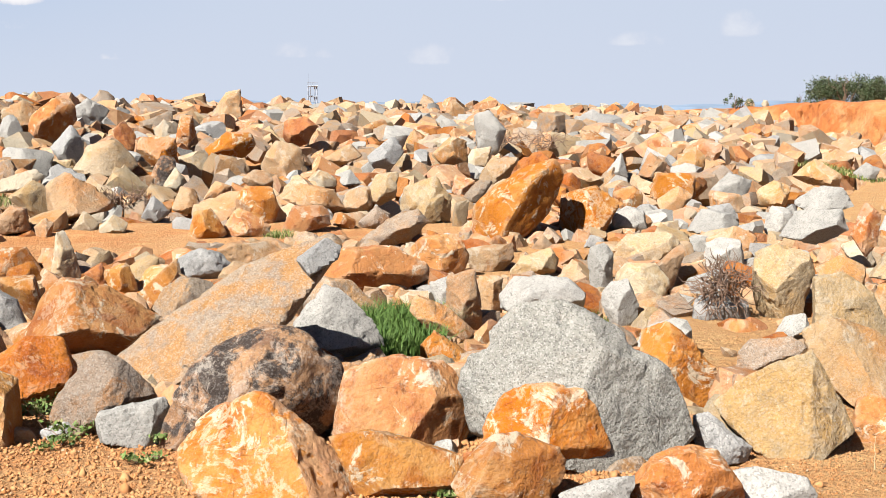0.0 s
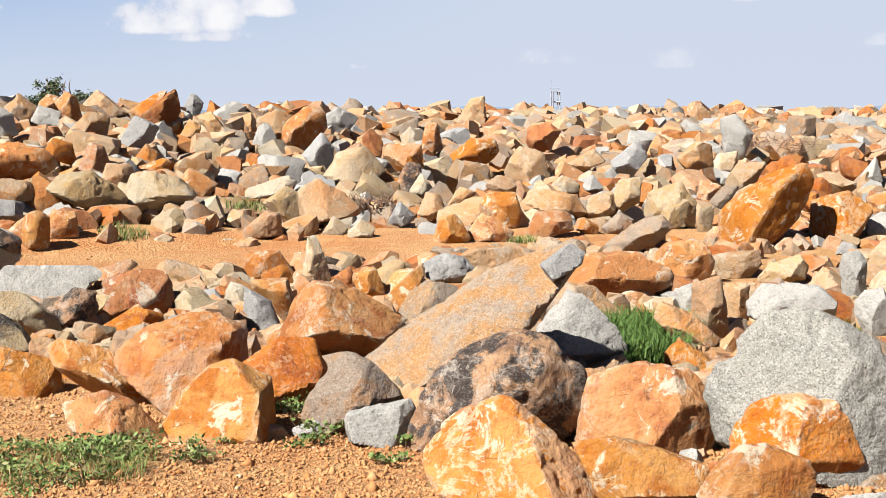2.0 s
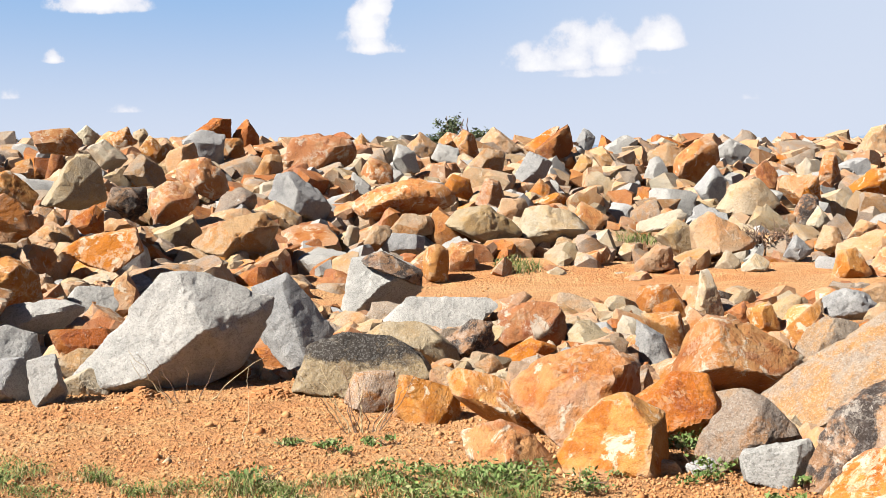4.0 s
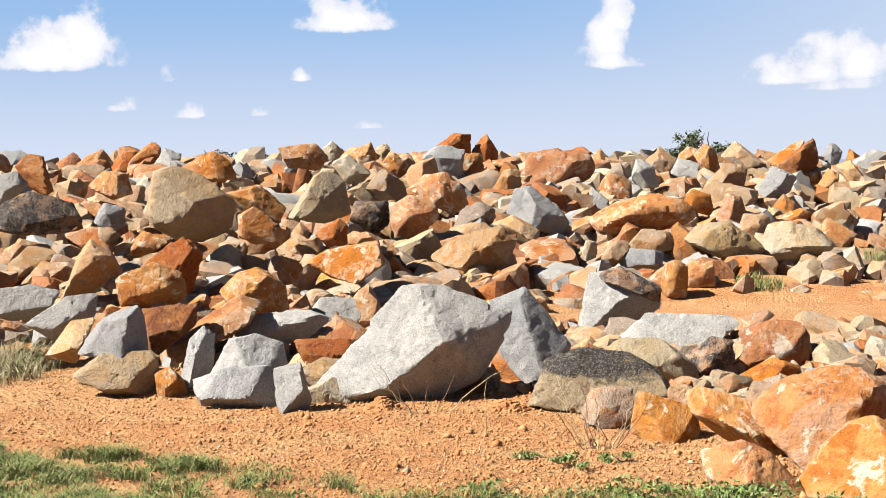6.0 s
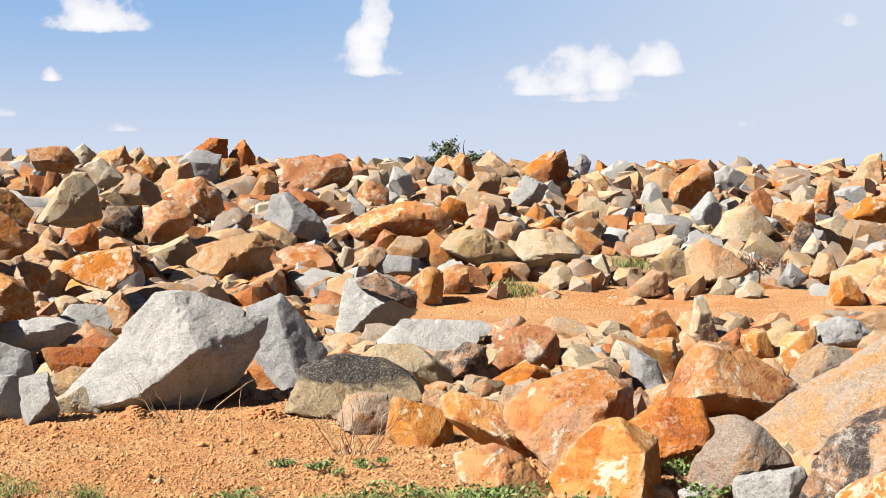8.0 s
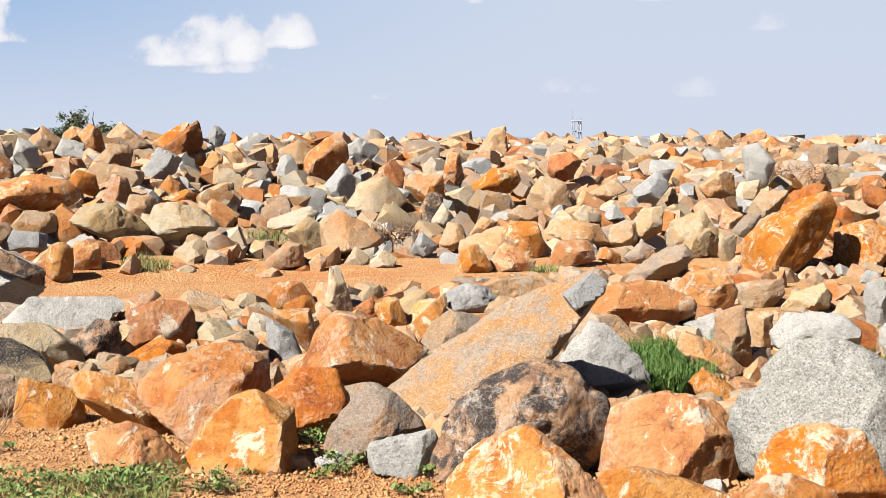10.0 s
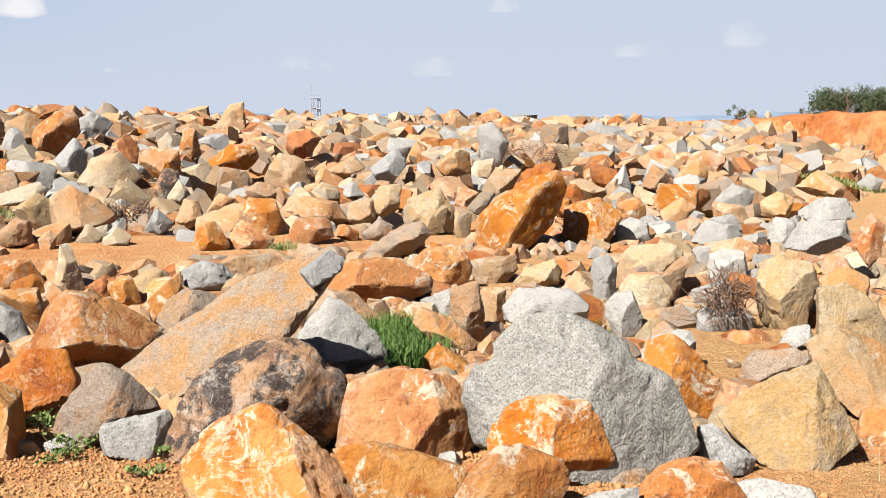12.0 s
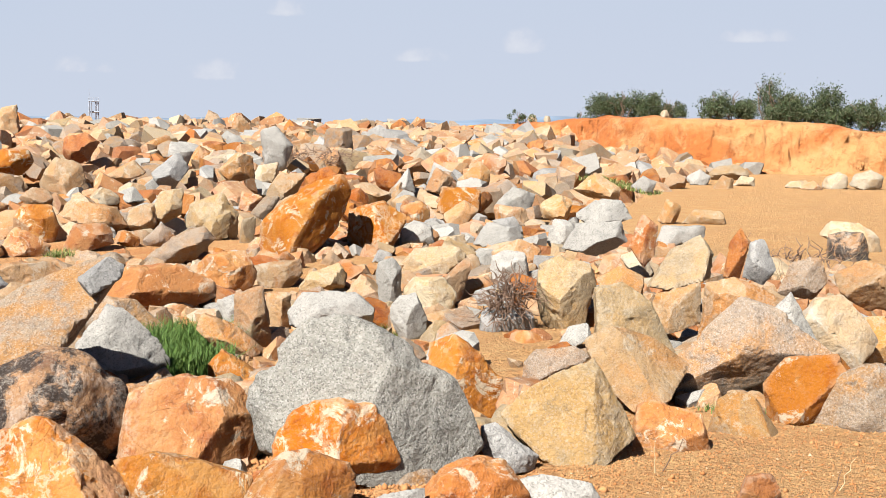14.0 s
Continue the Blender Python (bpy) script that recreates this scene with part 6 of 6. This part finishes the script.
def weed(a, d, spread, tall, n, seed, label="low dark green weed creeping on orange soil"):
    rng = np.random.RandomState(seed)
    x, y = at_angle(a, d)
    root = new("weed")
    root.matrix_world = pose(x, y, at_land(x, y))
    st = []
    for k in range(5):
        t = rng.uniform(0, 6.283)
        r = spread * rng.uniform(0.4, 1)
        st.append(stick((0, 0, 0), (r * math.cos(t), r * math.sin(t), tall * rng.uniform(0.3, 0.9)), 0.003, 0.0015, rng, 0.3, 4, 4))
    for one in st:
        part("stem", [one], TWIG, root)
    part("foliage", [leaves(rng, (0, 0, tall * 0.42), (spread, spread, tall * 0.5), n, 0.014)], WEED, root, "small pointed green leaves", False)
    return tagged(root, label, "weed", "green tufts on the soil")


# thick grass in the hollow between boulders
tuft("grass_tuft", 2.0, 9.9, 0.42, 0.26, 2600, 31, "thick bright green grass growing between boulders", LUSH, 0.9, 0.005)
tuft("grass_tuft", 1.7, 9.2, 0.30, 0.22, 1300, 32, "thick bright green grass growing between boulders", LUSH, 0.9, 0.005)
tuft("grass_tuft", -13.0, 6.9, 0.22, 0.13, 260, 33, "thin green grass at the foot of a boulder", GRASS, 0.8, 0.004)
tuft("grass_tuft", -6.9, 10.6, 0.25, 0.12, 420, 34, "thin green grass at the foot of a boulder", GRASS, 0.9, 0.004)
tuft("grass_tuft", -22.3, 8.0, 0.35, 0.09, 700, 35, "short green grass under boulders", GRASS, 1.0, 0.004)
tuft("grass_tuft", -20.6, 7.9, 0.20, 0.08, 260, 36, "short green grass under boulders", GRASS, 1.0, 0.004)
tuft("grass_tuft", 6.6, 17.2, 0.22, 0.12, 260, 37, "small green tuft at the pile's foot", GRASS, 0.9, 0.006)
tuft("grass_tuft", 36.6, 13.4, 0.3, 0.2, 420, 38, "green grass showing between boulders", GRASS, 0.9, 0.006)
tuft("grass_tuft", 43.6, 13.6, 0.3, 0.2, 380, 39, "green grass showing between boulders", GRASS, 0.9, 0.006)
tuft("grass_tuft", 22.8, 17.3, 0.3, 0.15, 320, 40, "green grass at the pile's foot", GRASS, 0.9, 0.006)
tuft("grass_tuft", 17.9, 19.5, 0.3, 0.16, 260, 43, "green grass between pale boulders", GRASS, 0.9, 0.006)
tuft("grass_tuft", -15.6, 33, 1.1, 0.16, 900, 41, "dull green grass strip by the rubble", GRASS, 0.9, 0.012)
tuft("dry_grass", 52.6, 12.2, 0.4, 0.24, 900, 42, "dull dry grass clump beside boulders", HAY, 1.2, 0.004)
tuft("dry_grass", 53.6, 11.6, 0.4, 0.2, 600, 44, "dull dry grass clump beside boulders", HAY, 1.2, 0.004)
def bank_grass():
    """Patchy grass and small-leaved weeds along the soil bank, thickest at its left end."""
    rng = np.random.RandomState(77)
    got = []
    for k in range(460):
        a = 55 - 33 * rng.rand() ** 2.2
        d = rng.uniform(5.9, 6.5 + 2.6 * max(0.0, (a - 36) / 18) ** 1.2)
        if rng.rand() < (0.6 if a < 45 else 0.2):
            continue
        sp = rng.uniform(0.04, 0.15)
        thick = 0.35 + 0.65 * max(0.0, min(1.0, (a - 38) / 10))
        x, y = at_angle(a, d)
        clumps = [blades(rng, int(sp * 1500 * thick) + 6, sp, rng.uniform(0.04, 0.15), 0.0026, 1.4)]
        if rng.rand() < 0.7:
            clumps.append(leaves(rng, (0, 0, 0.03), (sp * 1.1, sp * 1.1, 0.035), int(sp * 1100 * thick) + 6, 0.008))
        for v, f in clumps:
            v = v + (x, y, 0)
            v[:, 2] += land(v[:, 0], v[:, 1])
            got.append((v, f))
    v, f = joined(got)
    ob = new("grass", mesh_from("grass", v, f, GRASS, False))
    tagged(ob, "short patchy green grass on the orange soil bank", "grass", kind="stuff")


bank_grass()
for k, (a, d, sp, tall, n) in enumerate(((23.2, 6.3, 0.24, 0.13, 420), (27.2, 6.5, 0.20, 0.10, 260), (20.7, 6.2, 0.14, 0.09, 160), (30.5, 7.2, 0.12, 0.08, 120), (25.7, 6.0, 0.22, 0.1, 260),
                                         (18.2, 6.6, 0.10, 0.09, 110), (15.4, 6.5, 0.11, 0.12, 150), (9.3, 5.75, 0.10, 0.07, 100), (12.5, 6.1, 0.08, 0.06, 80), (28.4, 7.4, 0.1, 0.06, 90),
                                         (19.6, 7.6, 0.16, 0.16, 260), (21.4, 8.2, 0.16, 0.28, 420), (16.0, 7.2, 0.22, 0.16, 320), (11.9, 6.4, 0.1, 0.07, 90), (32.6, 7.6, 0.1, 0.06, 80),
                                         (-0.2, 5.5, 0.12, 0.08, 110), (-12.9, 6.6, 0.1, 0.1, 80), (33.8, 6.5, 0.16, 0.08, 150), (8.5, 5.4, 0.12, 0.09, 130))):
    weed(a, d, sp * 1.35, tall, int(n * 1.8), 90 + k)


def twig_ball(a, d, r, seed):
    """A dry round thorn bush."""
    rng = np.random.RandomState(seed)
    x, y = at_angle(a, d)
    st = []
    for k in range(230):
        p = rng.randn(3)
        p /= np.linalg.norm(p)
        q = rng.randn(3)
        q /= np.linalg.norm(q)
        p0 = p * r * rng.uniform(0.1, 0.8)
        p1 = p0 * 0.4 + (p + 0.8 * q) * r * rng.uniform(0.4, 0.72)
        p0[2], p1[2] = max(p0[2], -r * 0.85), max(p1[2], -r * 0.85)
        st.append(stick(p0, p1, 0.006, 0.0025, rng, 0.45, 4, 4))
    v, f = joined(st)
    ob = new("dry_thorn_bush", mesh_from("dry_thorn_bush", v, f, TWIG))
    ob.matrix_world = pose(x, y, at_land(x, y) + r * 0.85)
    tagged(ob, "dry leafless ball of tangled purple-brown twigs", "dry bush")


twig_ball(-11.3, 10.9, 0.27, 5)


def twig_heap(a, d, wide, tall, n, seed, lift, label):
    rng = np.random.RandomState(seed)
    x, y = at_angle(a, d)
    st = []
    for k in range(n):
        p0 = np.array((rng.uniform(-wide, wide), rng.uniform(-0.25, 0.25), rng.uniform(0, tall * 0.5)))
        p1 = p0 + np.array((rng.uniform(-0.5, 0.5) * wide, rng.uniform(-0.2, 0.2), rng.uniform(-0.1, 0.6) * tall))
        st.append(stick(p0, p1, 0.010, 0.004, rng, 0.4, 4, 4))
    v, f = joined(st)
    ob = new("brushwood", mesh_from("brushwood", v, f, TWIG))
    ob.matrix_world = pose(x, y, at_land(x, y) + lift, 0, 0, a)
    tagged(ob, label, "brushwood")


twig_heap(12.8, 19.6, 0.30, 0.35, 90, 6, 0.0, "heap of dry reddish-brown twigs on the pile")
twig_heap(-3.2, 33.0, 0.9, 0.5, 110, 7, 0.05, "dark dry brushwood lying on the stone pile")
twig_heap(-22.6, 15.6, 0.55, 0.45, 70, 8, 0.0, "tangle of dry branches among boulders")
for a, d, s in ((-17.5, 52.5, 0.17), (-12.2, 61.0, 0.22), (-12.8, 61.0, 0.16)):
    x, y = at_angle(a, d)
    boulder("pale", x, y, float(np.interp(a, *BANK_TOP)) + s * 0.7, a, s * 0.8, (20, s * 90, 80, s * 110, 150, s * 95, 200, s * 90, 270, s * 90, 330, s * 95), int(-a * 10), 60,
            "cream-white stone lying on top of the earth bank", level=4)


def stalks(a, d, n, tall, spread, seed, label):
    rng = np.random.RandomState(seed)
    x, y = at_angle(a, d)
    root = new("dry_stalks")
    root.matrix_world = pose(x, y, at_land(x, y), 0, 0, a)
    for k in range(n):
        b = rng.uniform(-1, 1)
        tip = (b * spread * 2.2 + rng.uniform(-0.05, 0.05), rng.uniform(-0.1, 0.1), tall * rng.uniform(0.6, 1.0))
        part("stalk", [stick((b * spread * 0.6, rng.uniform(-0.03, 0.03), -0.01), tip, 0.0035, 0.0012, rng, 0.12, 6, 4)], TWIG if k % 3 else STRAW, root)
    tagged(root, label, "dry weed")


stalks(29.4, 7.9, 16, 0.42, 0.16, 71, "thin dry branching stalks in front of a boulder")
stalks(36.4, 9.2, 7, 0.40, 0.22, 72, "thin pale dry stalks in front of the grey slab")
stalks(34.2, 7.6, 1, 0.5, 0.02, 73, "single tall dry grass stalk")
stalks(42.0, 9.9, 5, 0.35, 0.2, 74, "thin pale dry stalks before grey boulders")
stalks(-23.0, 14.0, 14, 0.5, 0.3, 75, "tangle of dry branches on the rubble")
stalks(-17.6, 6.2, 2, 0.22, 0.05, 76, "single dry straw stalks on soil")
stalks(-24.4, 6.2, 2, 0.22, 0.05, 77, "single dry straw stalks on soil")


def stake():
    rng = np.random.RandomState(8)
    x, y = at_angle(14.75, 6.75)
    v, f = stick((0, 0, -0.05), (-0.025, 0.0, 0.155), 0.020, 0.013, rng, 0.06, 7, 9)
    v += (octaves(v * 40, 2) * 0.004)[:, None]
    ob = new("wooden_stake", mesh_from("wooden_stake", v, f, plain_look("weathered_brown_wood", (0.22, 0.10, 0.05), 0.85, 0.0, 40.0)))
    ob.matrix_world = pose(x, y, at_land(x, y))
    tagged(ob, "short splintered brown wooden stake in the soil", "stake")


stake()
